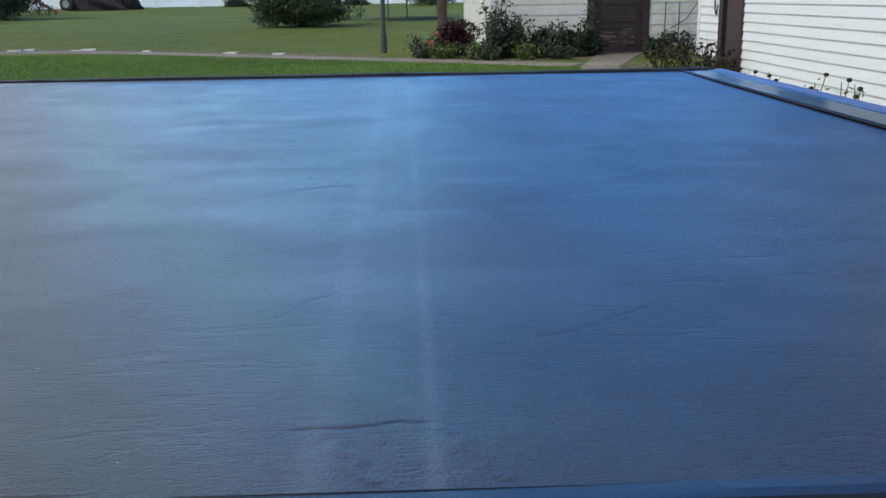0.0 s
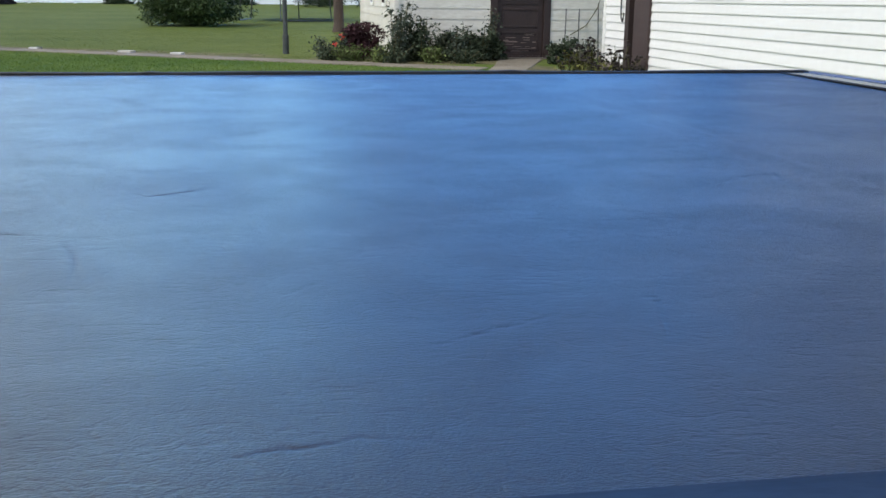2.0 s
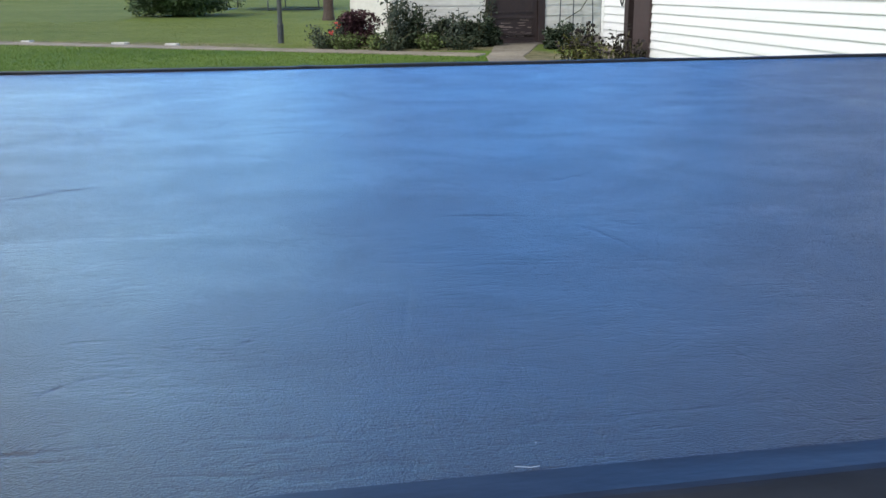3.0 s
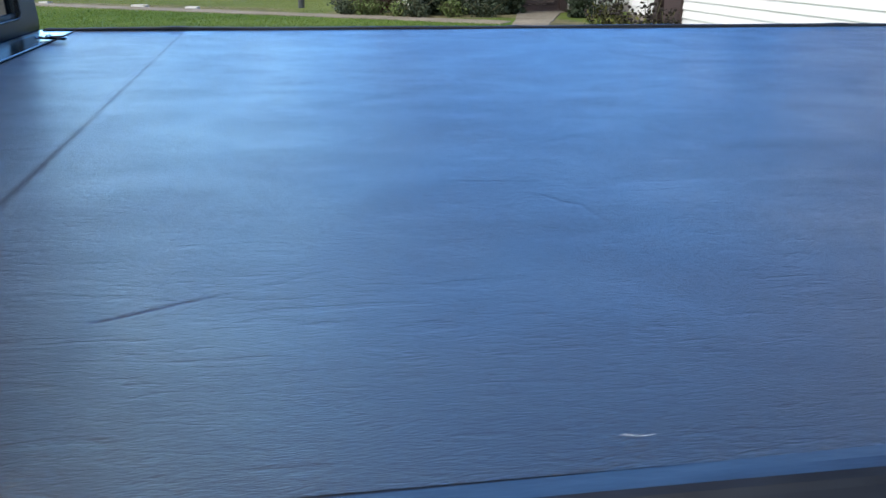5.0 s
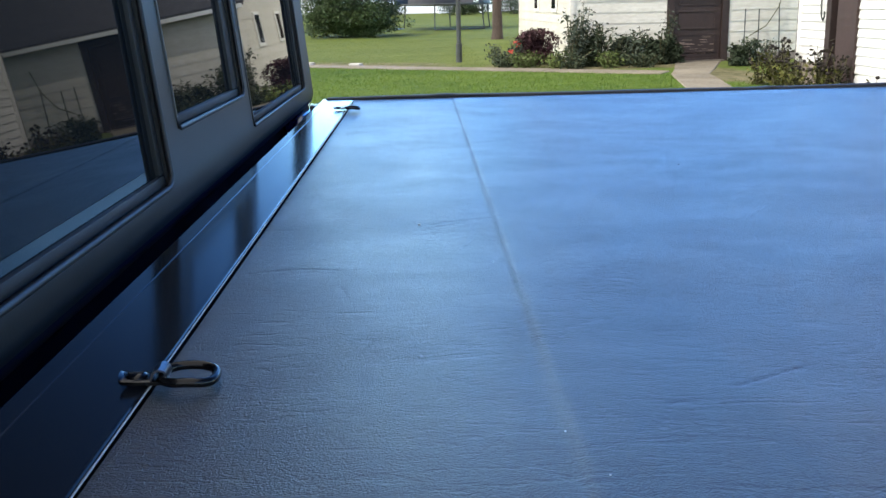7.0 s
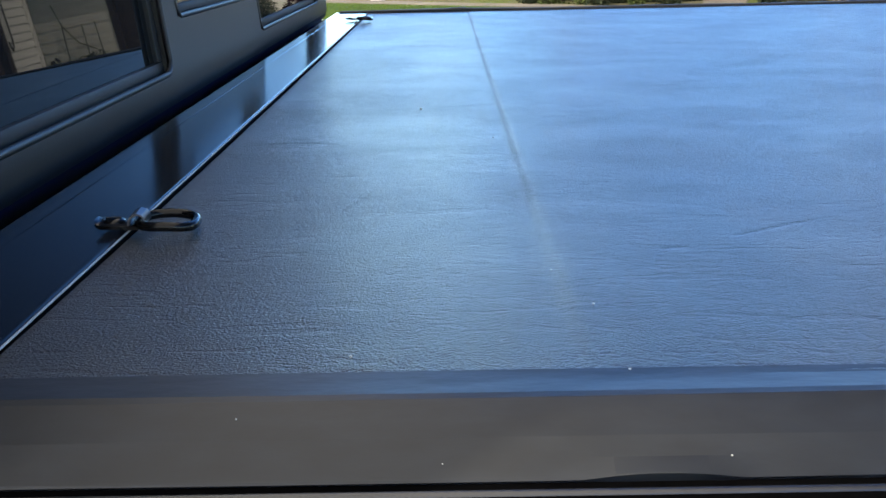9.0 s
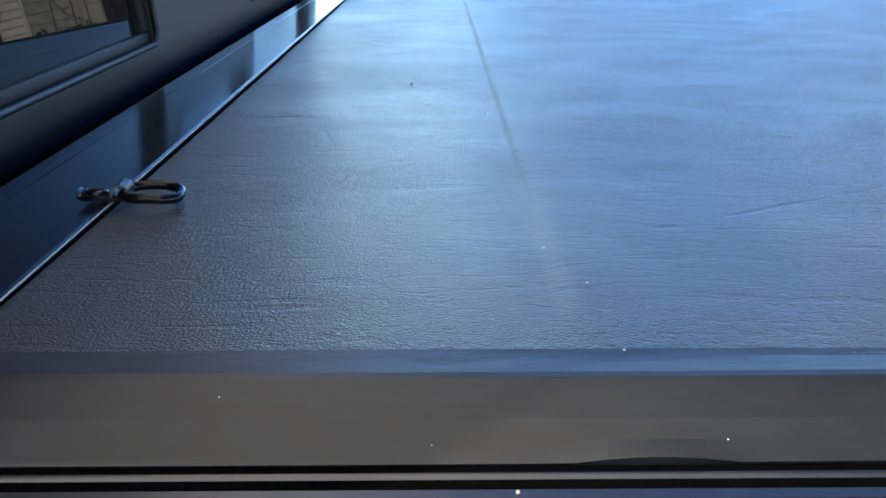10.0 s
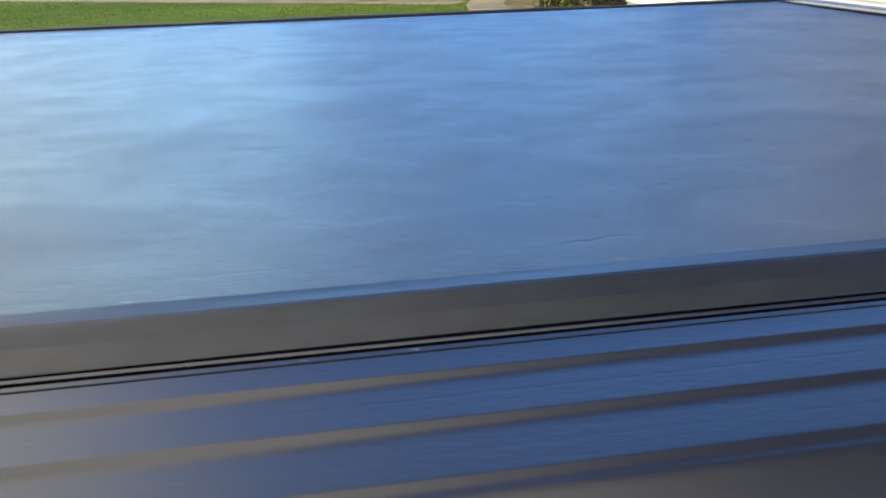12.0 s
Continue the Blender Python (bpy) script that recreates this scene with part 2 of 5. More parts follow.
STEEL_BLACK = mat("black_plated_steel", (0.003, 0.003, 0.0034), 0.15, metal=0.0, spec=0.16, vary=0.2, scale=60, bump=0.05, bump_scale=300)
WORN_STEEL = mat("worn_shiny_steel", (0.12, 0.12, 0.13), 0.28, metal=1.0, vary=0.2, scale=60)
CHROME = mat("bright_steel", (0.55, 0.56, 0.58), 0.2, metal=1.0, vary=0.1, scale=30)
TYRE = mat("tyre_rubber", (0.02, 0.02, 0.02), 0.8, vary=0.2, scale=20)
INTERIOR = mat("dark_cab_lining", (0.010, 0.010, 0.011), 0.9, vary=0.2)
GRIT = mat("pale_grit", (0.55, 0.54, 0.51), 0.8, vary=0.2, scale=50)


def glass_material():
    m = bpy.data.materials.new("tinted_glass")
    m.use_nodes = True
    b = m.node_tree.nodes["Principled BSDF"]
    b.inputs["Base Color"].default_value = (0.006, 0.007, 0.008, 1)
    b.inputs["Roughness"].default_value = 0.015
    b.inputs["IOR"].default_value = 1.30
    b.inputs["Specular IOR Level"].default_value = 0.25
    return m


GLASS = glass_material()


def lawn_material():
    """Mown turf: lush and drier growth mixed at several scales, worn to earth beside the paths and beds."""
    m = bpy.data.materials.new("lawn_ground")
    m.use_nodes = True
    nt, b = m.node_tree, m.node_tree.nodes["Principled BSDF"]
    N, L = nt.nodes.new, nt.links.new
    b.inputs["Roughness"].default_value, b.inputs["Specular IOR Level"].default_value = 0.95, 0.15
    co, xyz = N("ShaderNodeTexCoord"), N("ShaderNodeSeparateXYZ")
    L(co.outputs["Object"], xyz.inputs[0])

    def put(v, slot):
        if isinstance(v, (int, float)):
            slot.default_value = v
        else:
            L(v, slot)

    def maths(op, x, y):
        n = N("ShaderNodeMath")
        n.operation = op
        put(x, n.inputs[0])
        put(y, n.inputs[1])
        return n.outputs[0]

    def noise(scale, detail, stretch=(1, 1, 1)):
        mp, n = N("ShaderNodeMapping"), N("ShaderNodeTexNoise")
        mp.inputs["Scale"].default_value = stretch
        n.inputs["Scale"].default_value, n.inputs["Detail"].default_value = scale, detail
        L(co.outputs["Object"], mp.inputs["Vector"])
        L(mp.outputs[0], n.inputs["Vector"])
        return n.outputs["Fac"]

    def ramp(fac, lo, hi, c0, c1):
        n = N("ShaderNodeValToRGB")
        n.color_ramp.elements[0].position, n.color_ramp.elements[1].position = lo, hi
        n.color_ramp.elements[0].color, n.color_ramp.elements[1].color = (*c0, 1), (*c1, 1)
        L(fac, n.inputs[0])
        return n.outputs[0]

    def mix(fac, c0, c1):
        n = N("ShaderNodeMixRGB")
        L(fac, n.inputs["Fac"])
        L(c0, n.inputs["Color1"])
        L(c1, n.inputs["Color2"])
        return n.outputs[0]

    def ease(x, lo, hi, start, stop):
        n = N("ShaderNodeMapRange")
        n.interpolation_type = "SMOOTHSTEP"
        for slot, v in zip(("From Min", "From Max", "To Min", "To Max"), (lo, hi, start, stop)):
            n.inputs[slot].default_value = v
        put(x, n.inputs["Value"])
        return n.outputs[0]

    broad, tuft, fine = noise(0.5, 5, (0.35, 1, 1)), noise(3.0, 4), noise(26, 3)
    blend = maths("ADD", maths("MULTIPLY", broad, 0.4), maths("ADD", maths("MULTIPLY", tuft, 0.35), maths("MULTIPLY", fine, 0.25)))
    lush = ramp(blend, 0.40, 0.60, (0.050, 0.092, 0.012), (0.095, 0.140, 0.024))
    dry = ramp(blend, 0.38, 0.62, (0.060, 0.090, 0.014), (0.112, 0.136, 0.032))
    earth = ramp(noise(5, 5), 0.35, 0.65, (0.085, 0.075, 0.040), (0.19, 0.155, 0.095))
    out = mix(ease(maths("ADD", xyz.outputs["Y"], maths("MULTIPLY", xyz.outputs["X"], 0.32)), 16.6, 18.6, 0, 1), lush, dry)

    def bare(cx, cy, rx, ry, strength):
        dx, dy = maths("DIVIDE", maths("SUBTRACT", xyz.outputs["X"], cx), rx), maths("DIVIDE", maths("SUBTRACT", xyz.outputs["Y"], cy), ry)
        d = maths("SQRT", maths("ADD", maths("MULTIPLY", dx, dx), maths("MULTIPLY", dy, dy)), 0)
        return ease(maths("ADD", d, maths("MULTIPLY", maths("SUBTRACT", tuft, 0.5), 0.9)), 0.6, 1.15, strength, 0)

    worn = maths("ABSOLUTE", maths("SUBTRACT", maths("ADD", xyz.outputs["Y"], maths("MULTIPLY", xyz.outputs["X"], 0.42)), 18.35), 0)
    strip = maths("MULTIPLY", ease(maths("ADD", worn, maths("MULTIPLY", maths("SUBTRACT", tuft, 0.5), 1.1)), 0.15, 0.75, 0.75, 0), ease(xyz.outputs["X"], 0.0, 1.2, 1, 0))
    for mask in (bare(4.88, 14.7, 0.70, 1.5, 0.85), bare(3.5, 16.75, 1.8, 0.6, 0.8), bare(1.9, 17.45, 0.8, 0.55, 0.6), bare(5.25, 12.3, 0.5, 1.2, 0.7), strip):
        out = mix(mask, out, earth)
    L(out, b.inputs["Base Color"])
    bn = N("ShaderNodeBump")
    bn.inputs["Strength"].default_value, bn.inputs["Distance"].default_value = 0.5, 0.03
    L(maths("ADD", tuft, fine), bn.inputs["Height"])
    L(bn.outputs[0], b.inputs["Normal"])
    return m


LAWN = lawn_material()
BLADE = mat("grass_blades", (0.060, 0.115, 0.012), 0.7, spec=0.2, color2=(0.110, 0.165, 0.024), scale=0.5, island=0.3)
BLADE_DRY = mat("dry_grass_blades", (0.075, 0.108, 0.018), 0.75, spec=0.2, color2=(0.130, 0.155, 0.040), scale=0.5, island=0.3)
CONCRETE = mat("weathered_concrete", (0.150, 0.132, 0.102), 0.9, spec=0.1, color2=(0.235, 0.208, 0.165), scale=1.8, bump=0.3, bump_scale=40, random_value=0.12)
STONE = mat("pale_edging_stone", (0.46, 0.44, 0.40), 0.85, vary=0.2, scale=6, random_value=0.15)
BENCH = mat("mossy_grey_stone", (0.16, 0.155, 0.14), 0.9, vary=0.35, scale=5, bump=0.3, bump_scale=40)
WHITE_SIDING = mat("white_vinyl_siding", (0.70, 0.69, 0.665), 0.5, spec=0.4, vary=0.03, scale=1.2, stretch=(1, 0.3, 1), random_value=0.015)
CREAM_SIDING = mat("aged_cream_clapboard", (0.49, 0.465, 0.40), 0.75, spec=0.3, color2=(0.63, 0.605, 0.54), scale=1.6, stretch=(0.5, 0.5, 1.5), bump=0.15, bump_scale=30, random_value=0.04)
WHITE_TRIM = mat("white_painted_trim", (0.75, 0.74, 0.70), 0.55, vary=0.06, scale=3)
BROWN_DOOR = mat("worn_dark_brown_door", (0.017, 0.009, 0.008), 0.65, color2=(0.032, 0.017, 0.015), scale=3, stretch=(1, 1, 0.5), bump=0.1, bump_scale=40)
CHIPPED = mat("chipped_paint", (0.20, 0.15, 0.13), 0.8, vary=0.3, scale=20)
BROWN_TRIM = mat("brown_painted_trim", (0.043, 0.024, 0.022), 0.6, vary=0.2, scale=4)
SHINGLE = mat("dark_shingles", (0.05, 0.05, 0.053), 0.9, vary=0.3, scale=5, bump=0.4, bump_scale=14)
FOUNDATION = mat("pinkish_foundation", (0.25, 0.21, 0.185), 0.9, vary=0.3, scale=4, bump=0.2, bump_scale=30)
FOUNDATION_DARK = mat("grimy_step", (0.10, 0.085, 0.07), 0.9, vary=0.3, scale=6, bump=0.2, bump_scale=30)
FENCE_WHITE = mat("white_vinyl_fence", (0.78, 0.79, 0.80), 0.45, vary=0.04, scale=0.8)
LEAF_BUSH = mat("bush_leaves", (0.020, 0.042, 0.012), 0.55, spec=0.35, color2=(0.055, 0.085, 0.025), scale=1.2, island=0.45)
LEAF_TREE = mat("dark_tree_leaves", (0.016, 0.032, 0.012), 0.6, spec=0.3, color2=(0.035, 0.055, 0.018), scale=0.8, island=0.4)
LEAF_GARDEN = mat("garden_leaves", (0.030, 0.044, 0.026), 0.75, spec=0.10, color2=(0.062, 0.076, 0.046), scale=2.0, island=0.4)
LEAF_GREY = mat("grey_green_leaves", (0.046, 0.060, 0.046), 0.75, spec=0.10, color2=(0.085, 0.100, 0.074), scale=2.0, island=0.35)
LEAF_LIME = mat("lime_leaves", (0.075, 0.110, 0.034), 0.75, spec=0.12, color2=(0.12, 0.145, 0.05), scale=2.0, island=0.3)
LEAF_YELLOW = mat("yellowing_leaves", (0.125, 0.115, 0.030), 0.75, spec=0.12, color2=(0.060, 0.075, 0.026), scale=3.0, island=0.4)
LEAF_BURGUNDY = mat("burgundy_leaves", (0.040, 0.018, 0.022), 0.75, spec=0.10, color2=(0.080, 0.040, 0.044), scale=3.0, island=0.4)
LEAF_DEAD = mat("dead_leaves", (0.016, 0.015, 0.011), 0.85, spec=0.1, color2=(0.040, 0.038, 0.024), scale=3.0, island=0.4)
PETAL = mat("red_petals", (0.42, 0.035, 0.025), 0.6, vary=0.3, scale=20, island=0.3)
SEED = mat("dark_seed_heads", (0.018, 0.013, 0.011), 0.9, vary=0.3, scale=40)
STEM = mat("dry_stems", (0.075, 0.070, 0.030), 0.8, vary=0.3, scale=20)
BARK = mat("brown_bark", (0.060, 0.042, 0.034), 0.9, vary=0.35, scale=6, bump=0.6, bump_scale=25, stretch=(1, 1, 0.3))
POST_METAL = mat("weathered_steel_post", (0.050, 0.055, 0.052), 0.6, metal=0.3, vary=0.3, scale=8)
TARP = mat("black_tarpaulin", (0.026, 0.021, 0.022), 0.8, spec=0.2, vary=0.35, scale=2, bump=0.2, bump_scale=12)
NET = mat("dark_trampoline_mat", (0.030, 0.034, 0.045), 0.6, vary=0.2, scale=4)
TIMBER = mat("weathered_pale_timber", (0.32, 0.26, 0.21), 0.8, vary=0.2, scale=6, stretch=(1, 1, 0.2))
RED_PAINT = mat("faded_red_paint", (0.22, 0.05, 0.05), 0.6, vary=0.2, scale=5)


# ---- mesh tools ----
def part(name, bm, material, parent, label=""):
    me = bpy.data.meshes.new(name)
    if isinstance(bm, bmesh.types.BMesh):
        bm.to_mesh(me)
        bm.free()
    else:
        verts, faces = bm
        me.from_pydata(verts, [], faces)
    me.materials.append(material)
    ob = new(name, me)
    if parent is not None:
        ob.parent = parent
    if label:
        ob["label"] = label
    return ob


def smooth(ob, angle=40):
    ob.data.polygons.foreach_set("use_smooth", [True] * len(ob.data.polygons))
    ob.data.set_sharp_from_angle(angle=radians(angle))
    return ob


def thing(name, label, category, group="", at=(0, 0, 0), kind=""):
    ob = new(name)
    ob.location = at
    return tagged(ob, label, category, group, kind)


def add_box(bm, x0, x1, y0, y1, z0, z1, bevel=0.0, matrix=None):
    r = bmesh.ops.create_cube(bm, size=1.0)
    m = Matrix.Translation(((x0 + x1) / 2, (y0 + y1) / 2, (z0 + z1) / 2)) @ Matrix.Diagonal((x1 - x0, y1 - y0, z1 - z0, 1))
    bmesh.ops.transform(bm, matrix=m, verts=r["verts"])
    vs = r["verts"]
    if bevel:
        es = list({e for v in vs for e in v.link_edges})
        b = bmesh.ops.bevel(bm, geom=es, offset=bevel, segments=2, affect="EDGES", profile=0.5)
        vs = list({v for f in b["faces"] for v in f.verts} | {v for v in vs if v.is_valid})
    if matrix is not None:
        bmesh.ops.transform(bm, matrix=matrix, verts=vs)
    return bm


def box(x0, x1, y0, y1, z0, z1, bevel=0.0, matrix=None):
    return add_box(bmesh.new(), x0, x1, y0, y1, z0, z1, bevel, matrix)


def add_tube(bm, pts, radius, sides=8, closed=False):
    """A tube along points; radius a number or one per point."""
    pts = [Vector(p) for p in pts]
    n = len(pts)
    rad = [radius] * n if isinstance(radius, (int, float)) else radius
    rings = []
    ref = Vector((0, 0, 1))
    for i, p in enumerate(pts):
        a = pts[(i - 1) % n] if closed or i else p
        b = pts[(i + 1) % n] if closed or i < n - 1 else p
        d = (b - a).normalized()
        u = d.cross(ref if abs(d.dot(ref)) < 0.95 else Vector((1, 0, 0))).normalized()
        v = d.cross(u)
        rings.append([bm.verts.new(p + (u * math.cos(t) + v * math.sin(t)) * rad[i]) for t in (2 * math.pi * k / sides for k in range(sides))])
    for i in range(n if closed else n - 1):
        r0, r1 = rings[i], rings[(i + 1) % n]
        for k in range(sides):
            bm.faces.new((r0[k], r0[(k + 1) % sides], r1[(k + 1) % sides], r1[k]))
    if not closed:
        bm.faces.new(rings[0][::-1])
        bm.faces.new(rings[-1])
    bmesh.ops.recalc_face_normals(bm, faces=bm.faces)
    return bm


def tube(pts, radius, sides=8, closed=False):
    return add_tube(bmesh.new(), pts, radius, sides, closed)


def extrude_profile(profile, x0, x1, steps=1, wave=None):
    """A (y, z) profile, closed, carried along x."""
    bm = bmesh.new()
    rings = []
    for i in range(steps + 1):
        x = x0 + (x1 - x0) * i / steps
        rings.append([bm.verts.new((x, y, z + (wave(x, k) if wave else 0))) for k, (y, z) in enumerate(profile)])
    n = len(profile)
    for i in range(steps):
        for k in range(n):
            bm.faces.new((rings[i][k], rings[i][(k + 1) % n], rings[i + 1][(k + 1) % n], rings[i + 1][k]))
    bm.faces.new(rings[0][::-1])
    bm.faces.new(rings[-1])
    bmesh.ops.recalc_face_normals(bm, faces=bm.faces)
    return bm


def ground_z(y):
    return max(0.0, min(y, 57.0) - 11.0) * 0.0165


def leaf_cloud(points, size, rng, droop=0.3, aspect=0.5):
    """Folded leaves (two triangles each) at points: vertices and faces."""
    n = len(points)
    yaw, pitch, roll = rng.uniform(0, 2 * np.pi, n), rng.normal(-droop, 0.6, n), rng.normal(0, 0.6, n)
    s = size * rng.uniform(0.6, 1.35, n)
    d = np.stack([np.cos(yaw) * np.cos(pitch), np.sin(yaw) * np.cos(pitch), np.sin(pitch)], 1)
    side = np.stack([-np.sin(yaw) * np.cos(roll), np.cos(yaw) * np.cos(roll), np.sin(roll)], 1)
    up = np.cross(d, side)
    p = np.asarray(points)
    a, tip = p, p + d * s[:, None]
    mid = p + d * s[:, None] * 0.45 - up * s[:, None] * 0.06
    l, r = mid + side * s[:, None] * aspect / 2 + up * s[:, None] * 0.1, mid - side * s[:, None] * aspect / 2 + up * s[:, None] * 0.1
    verts = np.stack([a, l, tip, r], 1).reshape(-1, 3)
    idx = np.arange(n) * 4
    faces = np.concatenate([np.stack([idx, idx + 1, idx + 2], 1), np.stack([idx, idx + 2, idx + 3], 1)])
    return verts.tolist(), faces.tolist()


def lumpy_points(center, radii, n, rng, lumps=26, lump=0.34, floor=None):
    """Points in a crown made of many overlapping clumps, uneven outline and gaps."""
    c = rng.normal(0, 1, (lumps, 3))
    c /= np.linalg.norm(c, axis=1)[:, None]
    c *= rng.uniform(0.35, 0.86, (lumps, 1))
    which = rng.integers(0, lumps, n)
    q = rng.normal(0, 1, (n, 3))
    q /= np.linalg.norm(q, axis=1)[:, None]
    q = c[which] + q * (lump * rng.uniform(0.5, 1.25, lumps)[which])[:, None] * rng.uniform(0.45, 1.0, (n, 1)) ** 0.5
    p = np.asarray(center) + q * np.asarray(radii)
    if floor is not None:
        p = p[p[:, 2] > floor]
    return p


def shrub(name, label, category, center, radii, n, leaf, material, seed, lumps=26, stems=7, group="", skirt=False):
    rng = np.random.default_rng(seed)
    base = ground_z(center[1])
    t = thing(name, label, category, group, (center[0], center[1], base))
    p = lumpy_points((0, 0, center[2]), radii, n, rng, lumps, floor=0.03)
    if skirt:
        low = (radii[0] * 0.97, radii[1] * 0.97, center[2] * 0.55)
        p = np.concatenate([p, lumpy_points((0, 0, center[2] * 0.45), low, n // 2, rng, lumps, floor=0.03)])
    part("crown", leaf_cloud(p, leaf, rng), material, t)
    for _ in range(stems):
        a = rng.uniform(0, 2 * math.pi)
        k = rng.uniform(0.2, 0.6)
        top = (math.cos(a) * radii[0] * k, math.sin(a) * radii[1] * k, center[2] + radii[2] * rng.uniform(-0.1, 0.5))
        part("stem", tube([(math.cos(a) * 0.05, math.sin(a) * 0.05, 0), (top[0] * 0.4, top[1] * 0.4, top[2] * 0.5), top],
                          [0.03 * radii[2] + 0.004, 0.02 * radii[2] + 0.003, 0.004], 5), BARK, t)
    return t


# ---- ground ----
ys = [-400, -40, 0, 5, 11, 20, 30, 44, 57, 90, 200, 900]
xs = [-600, -60, -20, 0, 20, 60, 600]
tagged(part("ground", ([(x, y, ground_z(y)) for y in ys for x in xs],
                       [(j * 7 + i, j * 7 + i + 1, j * 7 + i + 8, j * 7 + i + 7) for j in range(len(ys) - 1) for i in range(6)]), LAWN, None),
       "mown green back lawn reaching to the fence", "lawn", kind="structure")

# ---- tonneau cover ----
Z = 1.05                      # level of the cover
LX, WY = 1.897, 1.478         # its length and width
BOWS = (0.161, 0.755, 1.385)


def value_noise(x, y, fx, fy, seed):
    rng = np.random.default_rng(seed)
    table = rng.uniform(-1, 1, (257, 257))
    u, v = x * fx + 31.7, y * fy + 17.3
    i, j = np.floor(u).astype(int), np.floor(v).astype(int)
    a, b = u - i, v - j
    a, b = a * a * (3 - 2 * a), b * b * (3 - 2 * b)
    i, j = i % 256, j % 256
    return (table[i, j] * (1 - a) * (1 - b) + table[i + 1, j] * a * (1 - b) + table[i, j + 1] * (1 - a) * b + table[i + 1, j + 1] * a * b)


def cover_height(x, y):
    h = np.zeros_like(x)
    for b in BOWS:                                   # cross bows under the vinyl
        h += 0.0006 * np.exp(-((x - b) / 0.09) ** 2)
    # stretch lines beside the bows: a small step up or down, fading away
    for line, rise, wide in ((0.177, 0.0012, 0.0013), (0.763, -0.0003, 0.0020), (1.384, -0.0002, 0.0030), (1.421, -0.0003, 0.0022)):
        d = x - line + (0.010 * y if line > 1 else 0.0)
        side = 1 / (1 + np.exp(np.clip(-d * np.sign(rise) / wide, -50, 50)))
        h += abs(rise) * side * np.exp(-np.maximum(d * np.sign(rise), 0) / 0.07)
    edge = np.minimum(y, WY - y)
    h -= 0.0022 * (1 - np.exp(-np.maximum(edge, 0) / 0.16))
    h += 0.00004 * value_noise(x, y, 7, 11, 3) + 0.00005 * value_noise(x + 0.02 * value_noise(x, y, 9, 9, 8), y, 16, 26, 4)
    h += 0.000066 * value_noise(x + 0.01 * value_noise(x, y, 30, 30, 9), y, 34, 58, 5) + 0.000042 * value_noise(x, y + 0.006 * value_noise(x, y, 40, 40, 12), 80, 140, 6)
    return h * np.clip(edge / 0.05, 0, 1)


# embossed creases, one repeat of the roller, about its anchor
CREASES = (
    ((-0.085, -0.050), (-0.055, -0.030), (-0.030, -0.012), (0.0, 0.0), (-0.014, -0.058), (-0.024, -0.100)),
    ((-0.203, -0.024), (-0.190, 0.000), (-0.165, 0.024), (-0.139, 0.041)),
    ((-0.150, -0.090), (-0.138, -0.078), (-0.125, -0.070)),
    ((-0.288, 0.118), (-0.272, 0.090), (-0.266, 0.061), (-0.261, 0.024), (-0.270, -0.013)),
    ((0.100, 0.230), (0.140, 0.252), (0.180, 0.280)),
    ((0.030, 0.150), (0.075, 0.152), (0.110, 0.148)),
)


